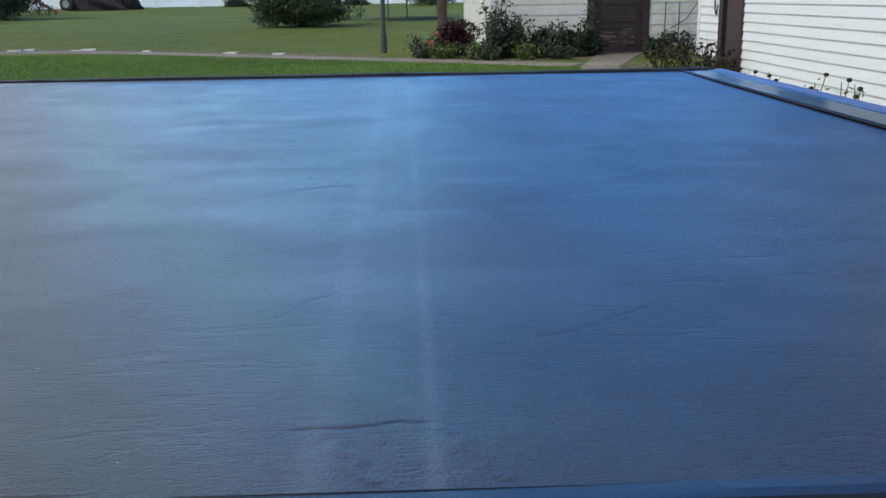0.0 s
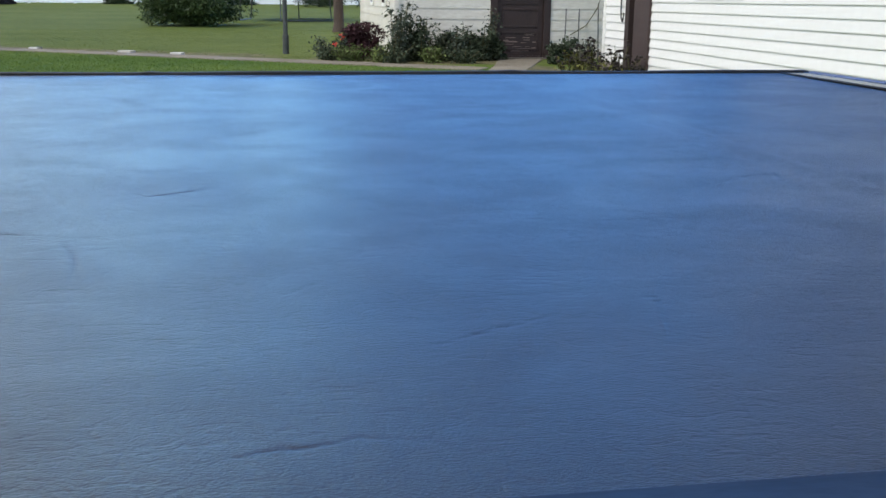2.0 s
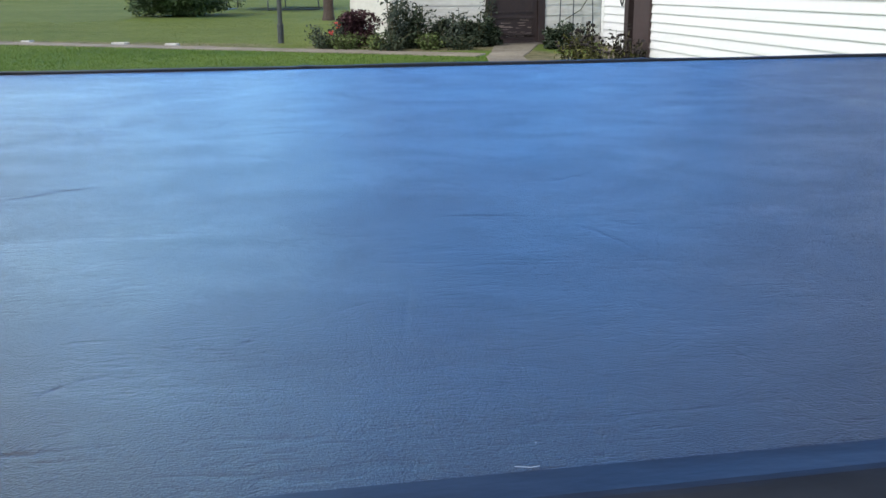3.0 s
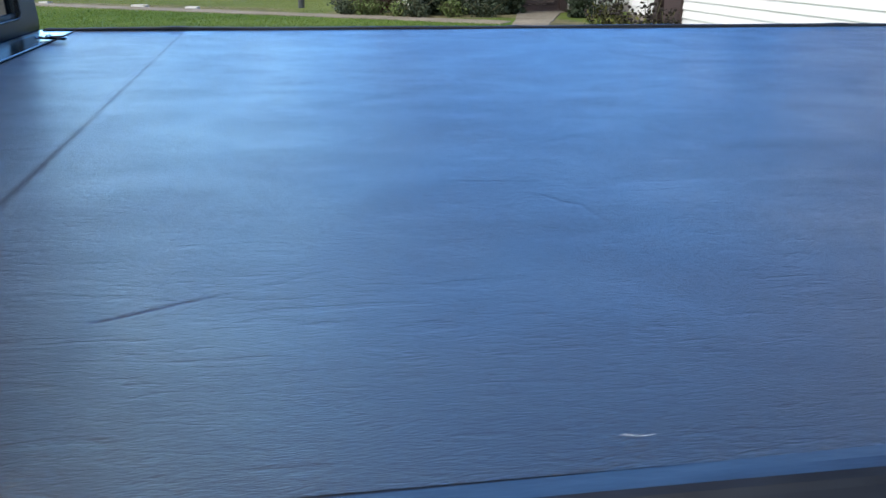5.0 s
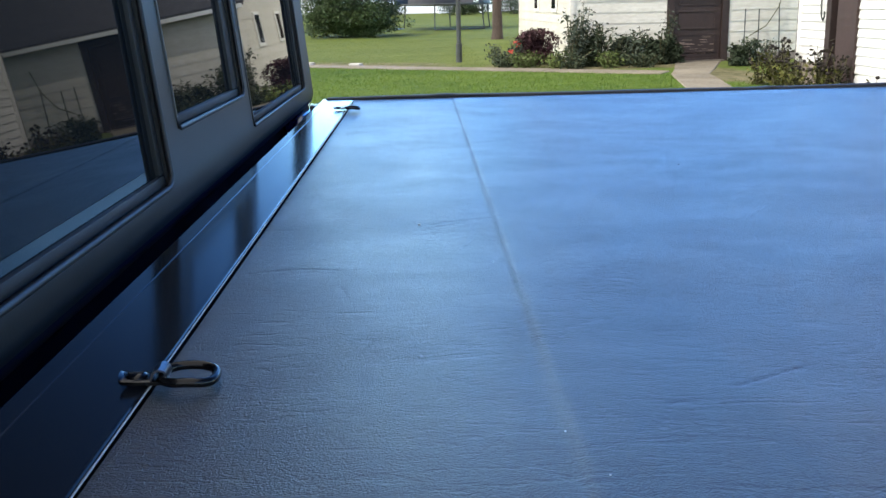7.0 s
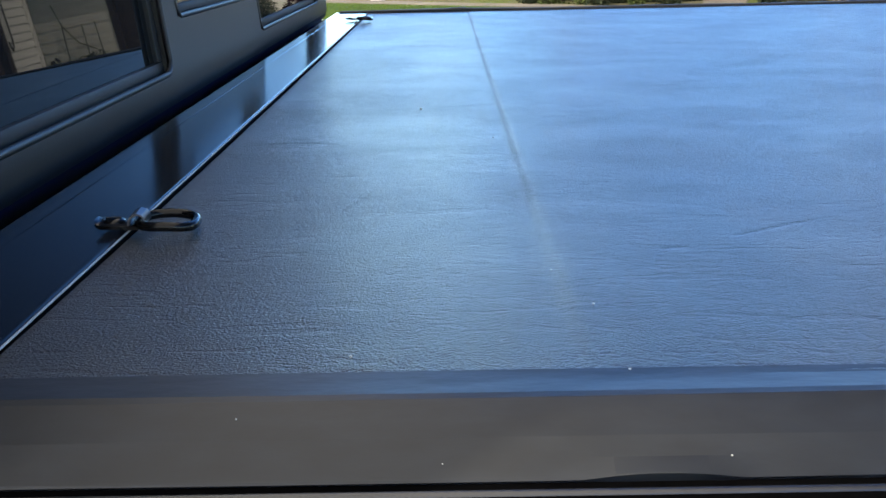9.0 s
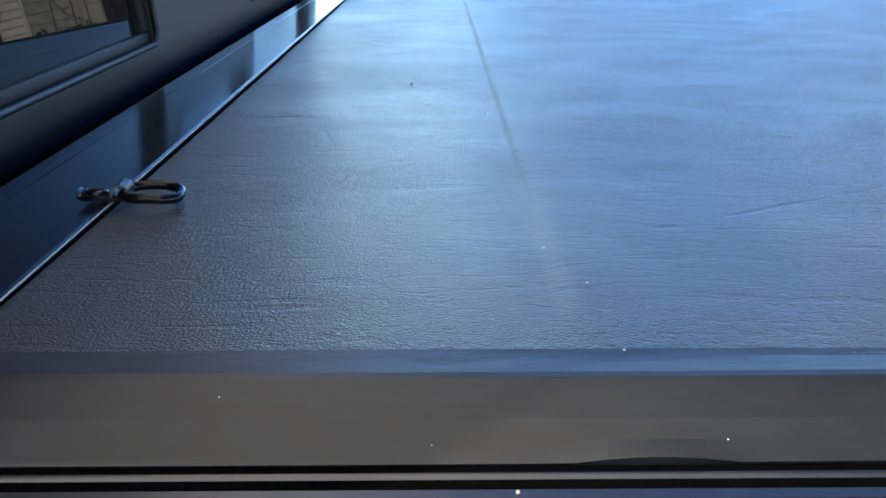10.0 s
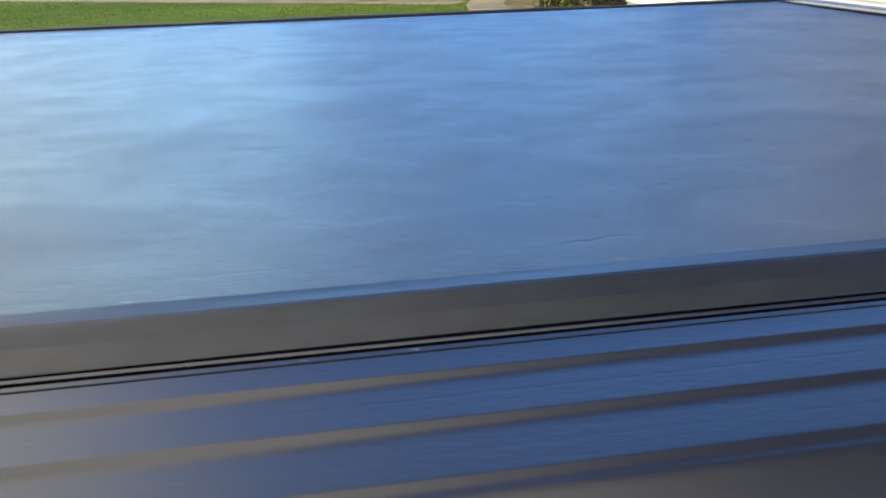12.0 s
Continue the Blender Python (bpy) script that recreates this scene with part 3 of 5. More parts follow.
def tonneau_cover():
    t = thing("tonneau_cover", "creased black leather-grain vinyl cover stretched over the truck bed", "truck cover")
    step = 0.0014                                    # finest where the camera passes, coarser towards the far side
    nx = int(LX / step)
    rows = [0.0]
    while rows[-1] < WY:
        rows.append(rows[-1] + (0.0012 if rows[-1] < 0.5 else min(0.0042, 0.0012 + 0.006 * (rows[-1] - 0.5))))
    rows = np.array(rows) * (WY / rows[-1])
    ny = len(rows)
    gx, gy = np.meshgrid(np.linspace(0.0012, LX, nx), rows)
    h = cover_height(gx, gy)
    rng = np.random.default_rng(11)
    dx = gx[0, 1] - gx[0, 0]
    for i in range(-3, 6):
        for j in range(-2, 6):
            ox, oy = 1.553 - 0.397 * i - 0.187 * j, 0.177 + 0.003 * i + 0.293 * j
            for line in CREASES:
                bend = [(ax + rng.normal(0, 0.004), ay + rng.normal(0, 0.003)) for ax, ay in line]
                worn = rng.uniform(0.35, 1.0)
                drift, break_up = 0.0, rng.uniform(0, 6)
                for (ax, ay), (bx, by) in zip(bend, bend[1:]):
                    m = max(2, int(math.hypot(bx - ax, by - ay) / 0.0008))
                    for k in range(m):
                        s = k / m
                        drift = 0.94 * drift + rng.normal(0, 0.0004)
                        break_up += rng.uniform(0.01, 0.06)
                        depth = 0.00017 * worn * max(0.0, 0.55 + 0.6 * math.sin(break_up) + rng.normal(0, 0.12))
                        px, py = ox + ax + (bx - ax) * s + drift * 0.6, oy + ay + (by - ay) * s + drift
                        c, r = int((px - 0.0012) / dx), int(np.searchsorted(rows, py))
                        if 3 < c < nx - 4 and 3 < r < ny - 4:
                            sx, sy = gx[r - 3:r + 4, c - 3:c + 4] - px, gy[r - 3:r + 4, c - 3:c + 4] - py
                            h[r - 3:r + 4, c - 3:c + 4] -= depth * np.exp(-(sx * sx + sy * sy) / 0.0012 ** 2)
    for x0, x1 in ((1.386, 1.399), (1.424, 1.438)):       # scuffed ridges where the stretch lines meet the hem
        bend = x0 + (x1 - x0) * (0.044 - gy) / 0.034 + 0.002 * np.sin(gy * 420)
        h += 0.00035 * np.exp(-((gx - bend) / 0.0022) ** 2) * np.clip((0.048 - gy) / 0.01, 0, 1) * (gy > 0.004)
    co = np.stack([gx, gy, h + Z], 2).reshape(-1, 3)
    me = bpy.data.meshes.new("vinyl_sheet")
    idx = np.arange(nx * ny).reshape(ny, nx)
    quads = np.stack([idx[:-1, :-1], idx[:-1, 1:], idx[1:, 1:], idx[1:, :-1]], 2).reshape(-1, 4)
    me.vertices.add(len(co))
    me.vertices.foreach_set("co", co.ravel())
    me.loops.add(quads.size)
    me.loops.foreach_set("vertex_index", quads.ravel())
    me.polygons.add(len(quads))
    me.polygons.foreach_set("loop_start", np.arange(0, quads.size, 4))
    me.polygons.foreach_set("use_smooth", np.ones(len(quads), dtype=bool))
    me.update()
    me.validate()
    me.materials.append(VINYL)
    sheet = new("vinyl_sheet", me)
    sheet.parent = t

    wav = lambda x, k: 0.0006 * math.sin(9 * x + k) * math.sin(3.1 * x)
    lift = lambda x, k: wav(x, k) + (0.0016 * max(0.0, 1 - ((x - 0.190) / 0.020) ** 2) if k in (10, 11, 12) else 0.0)
    near = [(0.004, -0.002), (0.003, 0.0002), (-0.001, 0.0003), (-0.0060, 0.0006), (-0.0115, 0.0008), (-0.0142, 0.0003), (-0.0162, -0.0006), (-0.0200, -0.0023), (-0.0258, -0.0050), (-0.0302, -0.0084), (-0.0346, -0.0118), (-0.0350, -0.0124), (-0.0342, -0.0130), (-0.0342, -0.030), (0.0, -0.03)]
    smooth(part("side_edge", extrude_profile([(y, Z + z) for y, z in near], -0.005, LX + 0.01, 240, lift), VINYL_EDGE, t, "smooth hemmed vinyl edge over the side rail"), 6)
    bead = [(-0.0384, -0.030), (-0.0383, -0.0132), (-0.0389, -0.0123), (-0.0397, -0.0120), (-0.0405, -0.0123), (-0.0411, -0.0132), (-0.0412, -0.030)]
    # added black strips fill both gaps and stand in for their shade
    for y0, y1, z1 in ((-0.0383, -0.0344, -0.0134), (-0.0456, -0.0413, -0.0129)):
        part("gap_strip", box(-0.06, LX + 0.02, y0, y1, Z - 0.035, Z + z1), GAP_SHADE, t, "matt black strip standing in for the shade in the rail gap")
    smooth(part("side_rail", extrude_profile([(y, Z + z) for y, z in bead], -0.06, LX + 0.02, 1), CAP, t), 50)
    far = [(WY - 0.006, -0.012), (WY - 0.006, 0.0026), (WY - 0.0048, 0.0036), (WY + 0.012, 0.0042), (WY + 0.026, 0.0034), (WY + 0.032, -0.006), (WY + 0.032, -0.02)]
    wav2 = lambda x, k: 0.0010 * math.sin(4.3 * x + 1) * math.sin(11.0 * x) + sum(0.0016 * math.exp(-((x - b) / 0.014) ** 2) for b in BOWS)
    smooth(part("far_rail", extrude_profile([(y, Z + z) for y, z in far], -0.05, LX + 0.06, 110, wav2), RUBBER, t, "black rubber-edged side rail"), 50)
    # glossy front rail, a shallow step and a fine groove
    front = [(-0.058, -0.03), (-0.058, -0.001), (-0.0565, 0.0012), (-0.0458, 0.0012), (-0.0452, 0.0010), (-0.0446, 0.0012), (-0.0015, 0.0014), (-0.0008, 0.0008), (-0.0008, -0.03)]
    turn = Matrix(((0, 1, 0, 0), (1, 0, 0, 0), (0, 0, 1, 0), (0, 0, 0, 1)))
    bm = extrude_profile([(y, Z + z) for y, z in front], -0.035, WY + 0.012, 1)
    bmesh.ops.transform(bm, matrix=turn, verts=bm.verts)
    bmesh.ops.recalc_face_normals(bm, faces=bm.faces)
    part("front_rail", bm, BLACK_ALU, t, "glossy black aluminium front rail")
    part("piping", tube([(0.0006, y, Z + 0.0012) for y in np.linspace(-0.01, WY - 0.01, 30)], 0.0004, 8), PIPING, t, "pale piping along the front rail")
    # end rail above the tailgate
    end = [(LX + 0.002, -0.02), (LX + 0.002, 0.0012), (LX + 0.0030, 0.0020), (LX + 0.0048, 0.0014), (LX + 0.047, 0.0014), (LX + 0.0490, 0.0022), (LX + 0.0515, 0.0022), (LX + 0.054, -0.002), (LX + 0.056, -0.02)]
    bm = extrude_profile([(y, Z + z) for y, z in end], -0.03, WY + 0.01, 1)
    bmesh.ops.transform(bm, matrix=turn, verts=bm.verts)
    bmesh.ops.recalc_face_normals(bm, faces=bm.faces)
    part("end_rail", bm, BLACK_ALU, t, "glossy black end rail over the tailgate")
    part("end_piping", tube([(LX, y, Z + 0.0004) for y in (-0.01, WY)], 0.0011, 8), RUBBER, t)
    return t


tonneau_cover()


def cover_latch():
    """A hinged pull ring held by a bent steel clip on a short plate with a domed screw."""
    t = thing("cover_latch", "black plated D-ring latch screwed to the cover's front rail", "latch", "cover latches")
    # the plate dips under the clip and curls up at its free end
    side = [(-0.0150, 0.0044), (-0.0142, 0.0036), (-0.0125, 0.0030), (-0.0060, 0.0027), (-0.0025, 0.0022), (0.0035, 0.0020)]
    bm = bmesh.new()
    rings = []
    for k, (x, z) in enumerate(side):
        w = (0.0040, 0.0056, 0.0066, 0.0070, 0.0062, 0.0058)[k]
        rings.append([bm.verts.new((x, y, z + dz)) for y, dz in ((-w, 0), (w, 0), (w, 0.0017), (0.7 * w, 0.0021), (-0.7 * w, 0.0021), (-w, 0.0017))])
    for p, q in zip(rings, rings[1:]):
        for k in range(6):
            bm.faces.new((p[k], p[(k + 1) % 6], q[(k + 1) % 6], q[k]))
    bm.faces.new(rings[0][::-1])
    bm.faces.new(rings[-1])
    bmesh.ops.recalc_face_normals(bm, faces=bm.faces)
    smooth(part("hinge_plate", bm, STEEL_BLACK, t), 35)
    bm = bmesh.new()
    bmesh.ops.create_uvsphere(bm, u_segments=20, v_segments=10, radius=0.0050, matrix=Matrix.Translation((-0.0078, 0, 0.0046)) @ Matrix.Diagonal((1, 1, 0.36, 1)))
    screw = smooth(part("screw_head", bm, STEEL_BLACK, t), 60)
    part("slot", box(-0.0110, -0.0046, -0.0005, 0.0005, 0.0058, 0.0066, 0.0002), RUBBER, screw)
    wrap = [(-0.0012, 0.0030), (-0.0008, 0.0062), (0.0006, 0.0082), (0.0030, 0.0092), (0.0054, 0.0084), (0.0066, 0.0064), (0.0066, 0.0044), (0.0060, 0.0044), (0.0059, 0.0062), (0.0050, 0.0077), (0.0030, 0.0083), (0.0011, 0.0075), (0.0000, 0.0058), (-0.0004, 0.0030)]
    bm = bmesh.new()
    ends = [[bm.verts.new((x, y, z)) for x, z in wrap] for y in (-0.0056, 0.0056)]
    n = len(wrap)
    for k in range(n):
        bm.faces.new((ends[0][k], ends[0][(k + 1) % n], ends[1][(k + 1) % n], ends[1][k]))
    bm.faces.new(ends[0][::-1])
    bm.faces.new(ends[1])
    bmesh.ops.recalc_face_normals(bm, faces=bm.faces)
    smooth(part("hinge_clip", bm, WORN_STEEL, t, "worn shiny bent steel clip"), 40)
    ring = []
    for k in range(44):
        a = 2 * math.pi * k / 44
        c, s = math.cos(a), math.sin(a)
        ring.append((0.0152 + 0.0115 * (abs(c) ** 0.72) * (1 if c > 0 else -1), 0.0108 * (abs(s) ** 0.72) * (1 if s > 0 else -1), 0.0046 - 0.0016 * max(0.0, c)))
    smooth(part("pull_ring", tube(ring, 0.0021, 12, True), STEEL_BLACK, t), 60)
    return t


latch = cover_latch()
latch.matrix_basis = pose(0.002, 0.148, Z + 0.0005, 0, 0, 4)
copy_thing(latch, pose(-0.006, 1.292, Z + 0.0005, 0, 0, -3))

# ---- pickup truck ----
truck = thing("pickup_truck", "parked dark blue pickup truck with ribbed black bed rails", "truck")
# ribbed plastic rail caps; every step faces outwards
cap = [(-0.0456, -0.040), (-0.0456, -0.0130), (-0.0462, -0.0123), (-0.0500, -0.0124), (-0.0504, -0.0160), (-0.0514, -0.0160), (-0.0518, -0.0126)]
height = -0.0126
for k in range(1, 205):                              # ribs start sharply and ease out into the next flat
    d = 0.0518 + 0.0005 * k
    fall = 0.012
    for rib, steep in ((0.0700, 0.40), (0.1055, 0.40), (0.1415, 0.36)):
        past = d - rib
        if past > -0.0006:
            fall = max(fall, steep * min(1.0, (past + 0.0006) / 0.0010) * (1.0 if past < 0.0036 else math.exp(-(past - 0.0036) / 0.0022)))
    for groove in (0.0887, 0.1265):
        fall += 0.25 * (math.exp(-((d - groove + 0.0004) / 0.0003) ** 2) - math.exp(-((d - groove - 0.0004) / 0.0003) ** 2))
    if d > 0.148:
        fall = max(fall, 0.9 * min(1.0, (d - 0.148) / 0.008))
    height -= 0.0005 * fall
    if k % 2 == 0 or 0.0690 < d < 0.0780 or 0.1045 < d < 0.1135 or 0.1405 < d:
        cap.append((-d, height))
    if d > 0.160:
        break
cap += [(-0.172, height - 0.013), (-0.184, height - 0.033), (-0.188, height - 0.062), (-0.17, height - 0.062)]
for side in (0, 1):
    prof = [(y, Z + z) if side == 0 else (WY - y, Z + z) for y, z in cap]
    if side:
        prof = [(y - 0.012, z) for y, z in prof]
    smooth(part("rail_cap", extrude_profile(prof, -0.085, LX + 0.075, 1), CAP, truck, "ribbed black plastic rail cap"), 35)
    y0, y1 = (-0.183, -0.060) if side == 0 else (WY + 0.048, WY + 0.171)
    smooth(part("bed_side", box(-0.085, LX + 0.075, y0, y1, 0.42, Z - 0.05, 0.02), BLUE, truck), 40)
part("bed_floor", box(-0.08, LX + 0.02, -0.06, WY + 0.05, 0.55, 0.60), CAP, truck)
smooth(part("bed_front", box(-0.072, -0.060, -0.058, WY + 0.046, 0.55, Z - 0.016, 0.004), BLUE, truck, "deep blue painted bed front"), 40)
smooth(part("bed_corner", box(-0.128, -0.0855, 1.45, 1.66, 0.60, 1.028, 0.008), BLUE, truck, "deep blue front corner of the bed"), 40)
smooth(part("tailgate", box(LX + 0.058, LX + 0.104, -0.165, WY + 0.150, 0.55, Z - 0.007, 0.006), BLUE, truck), 40)
# top painted lighter than the tailgate, with sky reflection in the colour
smooth(part("tailgate_cap", box(LX + 0.0575, LX + 0.084, -0.16, WY + 0.020, Z - 0.006, Z + 0.0012, 0.0012), BLUE_SKY_LIT, truck, "satin blue tailgate top, lightened for the sky it reflects"), 40)
# cab back, raked; u runs along y, v up the panel, w outwards
RAKE, SKEW = radians(5.1), radians(0.2)
CAB = Matrix.Translation((-0.086, 0, Z)) @ Matrix.Rotation(SKEW, 4, "Z") @ Matrix(((0, -math.sin(RAKE), math.cos(RAKE), 0), (1, 0, 0, 0), (0, math.cos(RAKE), math.sin(RAKE), 0), (0, 0, 0, 1)))
OPEN = ((-0.03, 0.551, 0.018), (0.597, 0.930, 0.060), (0.959, 1.520, 0.018))     # u from, u to, sill height
TOP = 0.38
us = sorted({-0.15, 1.64, *(o[0] for o in OPEN), *(o[1] for o in OPEN)})
vs = [0.018, 0.060, TOP, TOP + 0.08]
under = [(0.018, 0.0), (0.002, 0.0), (-0.008, -0.002), (-0.016, -0.007), (-0.022, -0.014), (-0.027, -0.024), (-0.030, -0.038), (-0.031, -0.056)]
bm = bmesh.new()
grid = {}
for u in us:
    for v, w in [(v, 0.0) for v in vs] + under[1:]:
        grid[u, v] = bm.verts.new((u, v, w))
for u0, u1 in zip(us, us[1:]):
    for v0, v1 in zip(vs, vs[1:]):
        if not any(a - 1e-6 <= u0 and u1 <= b + 1e-6 and v0 >= c - 1e-6 and v1 <= TOP + 1e-6 for a, b, c in OPEN):
            bm.faces.new((grid[u0, v0], grid[u1, v0], grid[u1, v1], grid[u0, v1]))
    for (v1, w1), (v0, w0) in zip(under, under[1:]):
        bm.faces.new((grid[u0, v0], grid[u1, v0], grid[u1, v1], grid[u0, v1]))
rim_edges = [e for e in bm.edges if e.is_boundary]
for v in bmesh.ops.extrude_edge_only(bm, edges=rim_edges)["geom"]:
    if isinstance(v, bmesh.types.BMVert):
        v.co.z -= 0.022
bmesh.ops.recalc_face_normals(bm, faces=bm.faces)
bmesh.ops.transform(bm, matrix=CAB, verts=bm.verts)
cab_back = smooth(part("cab_back", bm, CAB_GREY, truck, "dark grey cab back panel curving under at its foot"), 30)
cab_back.data.materials.append(BLUE_SHADED)            # darker blue paints in the shade where the panel curves under
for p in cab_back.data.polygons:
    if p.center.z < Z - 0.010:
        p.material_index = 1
for u0, u1, v0 in OPEN:
    r = 0.010
    loop = [(u0, TOP), (u0, v0 + r), (u0 + 0.3 * r, v0 + 0.3 * r), (u0 + r, v0), (u1 - r, v0), (u1 - 0.3 * r, v0 + 0.3 * r), (u1, v0 + r), (u1, TOP)]
    rim = smooth(part("window_rim", tube([CAB @ Vector((u, v, -0.0006)) for u, v in loop], 0.0024, 10), CAB_GREY, truck, "rounded grey rim of the cab window"), 60)
    bm = bmesh.new()
    for a, b, c, d in ((u0, u1, v0, v0 + 0.010), (u0, u0 + 0.008, v0 + 0.010, TOP), (u1 - (0.034 if v0 > 0.05 else 0.013), u1, v0 + 0.010, TOP)):
        add_box(bm, a, b, c, d, -0.020, -0.006, 0.002)
    bmesh.ops.transform(bm, matrix=CAB, verts=bm.verts)
    frame_part = smooth(part("window_frame", bm, RUBBER, truck, "black rubber window seal"), 40)
    part("pane", box(u0 + 0.002, u1 - 0.002, v0, TOP, -0.016, -0.010, matrix=CAB), GLASS, frame_part, "dark tinted glass")
part("slider_latch", box(0.902, 0.918, 0.150, 0.185, -0.019, -0.008, 0.003, CAB), STEEL_BLACK, truck)
# skirt colour carries the gap's shade
part("cab_skirt", box(-0.14, 1.63, -0.30, -0.030, -0.09, -0.046, matrix=CAB), BLUE_SHADED, truck, "deep blue paint below the cab panel, darkened for the shaded gap")
part("cab_lining", box(-0.11, 1.60, 0.0, TOP, -0.12, -0.06, matrix=CAB), INTERIOR, truck)
smooth(part("cab_body", box(-1.75, -0.19, -0.165, WY + 0.155, 0.42, Z - 0.03, 0.04), BLUE, truck), 40)
bm = box(-1.62, -0.215, -0.13, WY + 0.12, Z - 0.04, Z + 0.47, 0.05)
for v in bm.verts:                                   # greenhouse tapers towards the roof
    k = max(0.0, (v.co.z - Z) / 0.47)
    v.co.y += (WY / 2 - v.co.y) * 0.14 * k
    if v.co.x < -0.9:
        v.co.x += 0.42 * k
smooth(part("cab_roof", bm, BLUE, truck), 40)
windscreen = part("windscreen", ([(-1.60, 0.0, Z + 0.03), (-1.60, WY, Z + 0.03), (-1.245, WY - 0.09, Z + 0.41), (-1.245, 0.09, Z + 0.41),
                                 (-1.585, 0.0, Z + 0.02), (-1.585, WY, Z + 0.02), (-1.23, WY - 0.09, Z + 0.40), (-1.23, 0.09, Z + 0.40)],
                                [(0, 3, 2, 1), (4, 5, 6, 7), (0, 1, 5, 4), (1, 2, 6, 5), (2, 3, 7, 6), (3, 0, 4, 7)]), GLASS, truck, "dark tinted windscreen")
for side in (0, 1):
    for x0, x1 in ((-1.18, -0.76), (-0.70, -0.34)):
        lo, hi, o = (-0.126, -0.020, -0.004) if side == 0 else (WY + 0.116, WY + 0.010, 0.004)
        quad = [(x0, lo + o, Z + 0.04), (x1, lo + o, Z + 0.04), (x1, hi + o, Z + 0.40), (x0 + (0.10 if x0 < -1 else 0), hi + o, Z + 0.40)]
        part("side_window", (quad + [(x, y - 3 * o, z) for x, y, z in quad], [(0, 1, 2, 3), (7, 6, 5, 4), (0, 4, 5, 1), (1, 5, 6, 2), (2, 6, 7, 3), (3, 7, 4, 0)]), GLASS, truck, "dark tinted side window")
smooth(part("bonnet", box(-2.95, -1.70, -0.165, WY + 0.155, 0.42, Z - 0.10, 0.08), BLUE, truck), 40)
for wx in (-2.35, 0.80):
    for wy in (-0.155, WY + 0.145):
        d = 0.11
        w = part("wheel", tube([(wx, wy - d, 0.36), (wx, wy - d * 0.8, 0.36), (wx, wy + d * 0.8, 0.36), (wx, wy + d, 0.36)], [0.33, 0.36, 0.36, 0.33], 32), TYRE, truck)
        part("rim", tube([(wx, wy - d - 0.004, 0.36), (wx, wy + d + 0.004, 0.36)], 0.20, 24), CHROME, w)

# grit and lint lying on the cover
rng = np.random.default_rng(5)
bm = bmesh.new()
spots = [(0.118, 0.459, 0.0012), (0.108, 0.014, 0.0005), (0.188, 0.002, 0.0005), (0.166, 0.345, 0.0006), (0.175, 0.089, 0.0005), (0.185, 0.051, 0.0005), (0.381, 0.703, 0.0007), (1.597, 0.212, 0.0006), (0.0035, 0.41, 0.0007)]
spots += [(rng.uniform(0.05, 1.85), rng.uniform(0.02, 1.4), rng.uniform(0.0002, 0.0004)) for _ in range(46)]
for x, y, r in spots:
    z = Z + float(cover_height(np.array([x]), np.array([y]))[0])
    bmesh.ops.create_icosphere(bm, subdivisions=1, radius=r, matrix=Matrix.Translation((x, y, z + r * 0.6)) @ Matrix.Diagonal((1, 0.8, 0.7, 1)))
for x, y, z, r in ((0.081, -0.0200, -0.0020, 0.0003), (0.135, -0.0318, -0.0092, 0.0002), (0.208, -0.0310, -0.0086, 0.0003), (0.155, -0.0478, -0.0124, 0.0006), (0.890, -0.0486, -0.0124, 0.0005), (0.843, -0.0486, -0.0124, 0.0004)):
    bmesh.ops.create_icosphere(bm, subdivisions=1, radius=r, matrix=Matrix.Translation((x, y, Z + z + r * 0.7)))
tagged(part("grit", bm, GRIT, None), "pale specks of grit and lint scattered on the cover", "grit", kind="stuff")

for x, y, size in ((0.4165, 0.0155, 0.6), (0.763, 0.0052, 0.5), (1.000, 0.0052, 0.35)):
    bm = tube([(x, y + 0.002 * size, Z + 0.0008), (x + 0.004 * size, y - 0.0005 * size, Z + 0.0012), (x + 0.009 * size, y - 0.0015 * size, Z + 0.001), (x + 0.015 * size, y, Z + 0.0008)], 0.00010, 5)
    tagged(part("lint_strand", bm, GRIT, None), "pale curved strand of lint lying on the cover", "lint", "lint strands")

# ---- garden shed ----
SX0, SX1, SY0, SY1, SH = 2.85, 8.8, 17.5, 26.9, 1.70


def clapboard(length, height, thick):
    """One lapped board: thin at its top, thick at its lower edge; along x, face towards -y."""
    p = [(0, 0), (-thick, 0), (-thick, 0.012), (-0.004, height + 0.015), (0, height + 0.015)]
    verts = [(x, y, z) for x in (0, length) for y, z in p]
    n = len(p)
    faces = [(k, (k + 1) % n, n + (k + 1) % n, n + k) for k in range(n)] + [tuple(range(n))[::-1], tuple(range(n, 2 * n))]
    return verts, faces


def board_mesh(length, height, thick, material):
    me = bpy.data.meshes.new("board")
    v, f = clapboard(length, height, thick)
    me.from_pydata(v, [], f)
    me.materials.append(material)
    return me


def add_boards(wall, mesh, rows, height, matrix):
    for k in range(rows):
        ob = new("board", mesh)
        ob.parent = wall
        ob.matrix_basis = matrix @ Matrix.Translation((0, 0, k * height))


shed = thing("garden_shed", "old cream clapboard garden shed with a dark brown door", "shed", at=(0, 0, 0.10))
DX0, DX1, DH = 4.66, 5.68, 1.60
bm = bmesh.new()
add_box(bm, SX0, DX0, SY0, SY0 + 0.12, 0.0, SH)
add_box(bm, DX1, SX1, SY0, SY0 + 0.12, 0.0, SH)
add_box(bm, DX0, DX1, SY0, SY0 + 0.12, DH, SH)
add_box(bm, SX0, SX0 + 0.12, SY0 + 0.12, SY1, 0.0, SH)
add_box(bm, SX1 - 0.12, SX1, SY0 + 0.12, SY1, 0.0, SH)
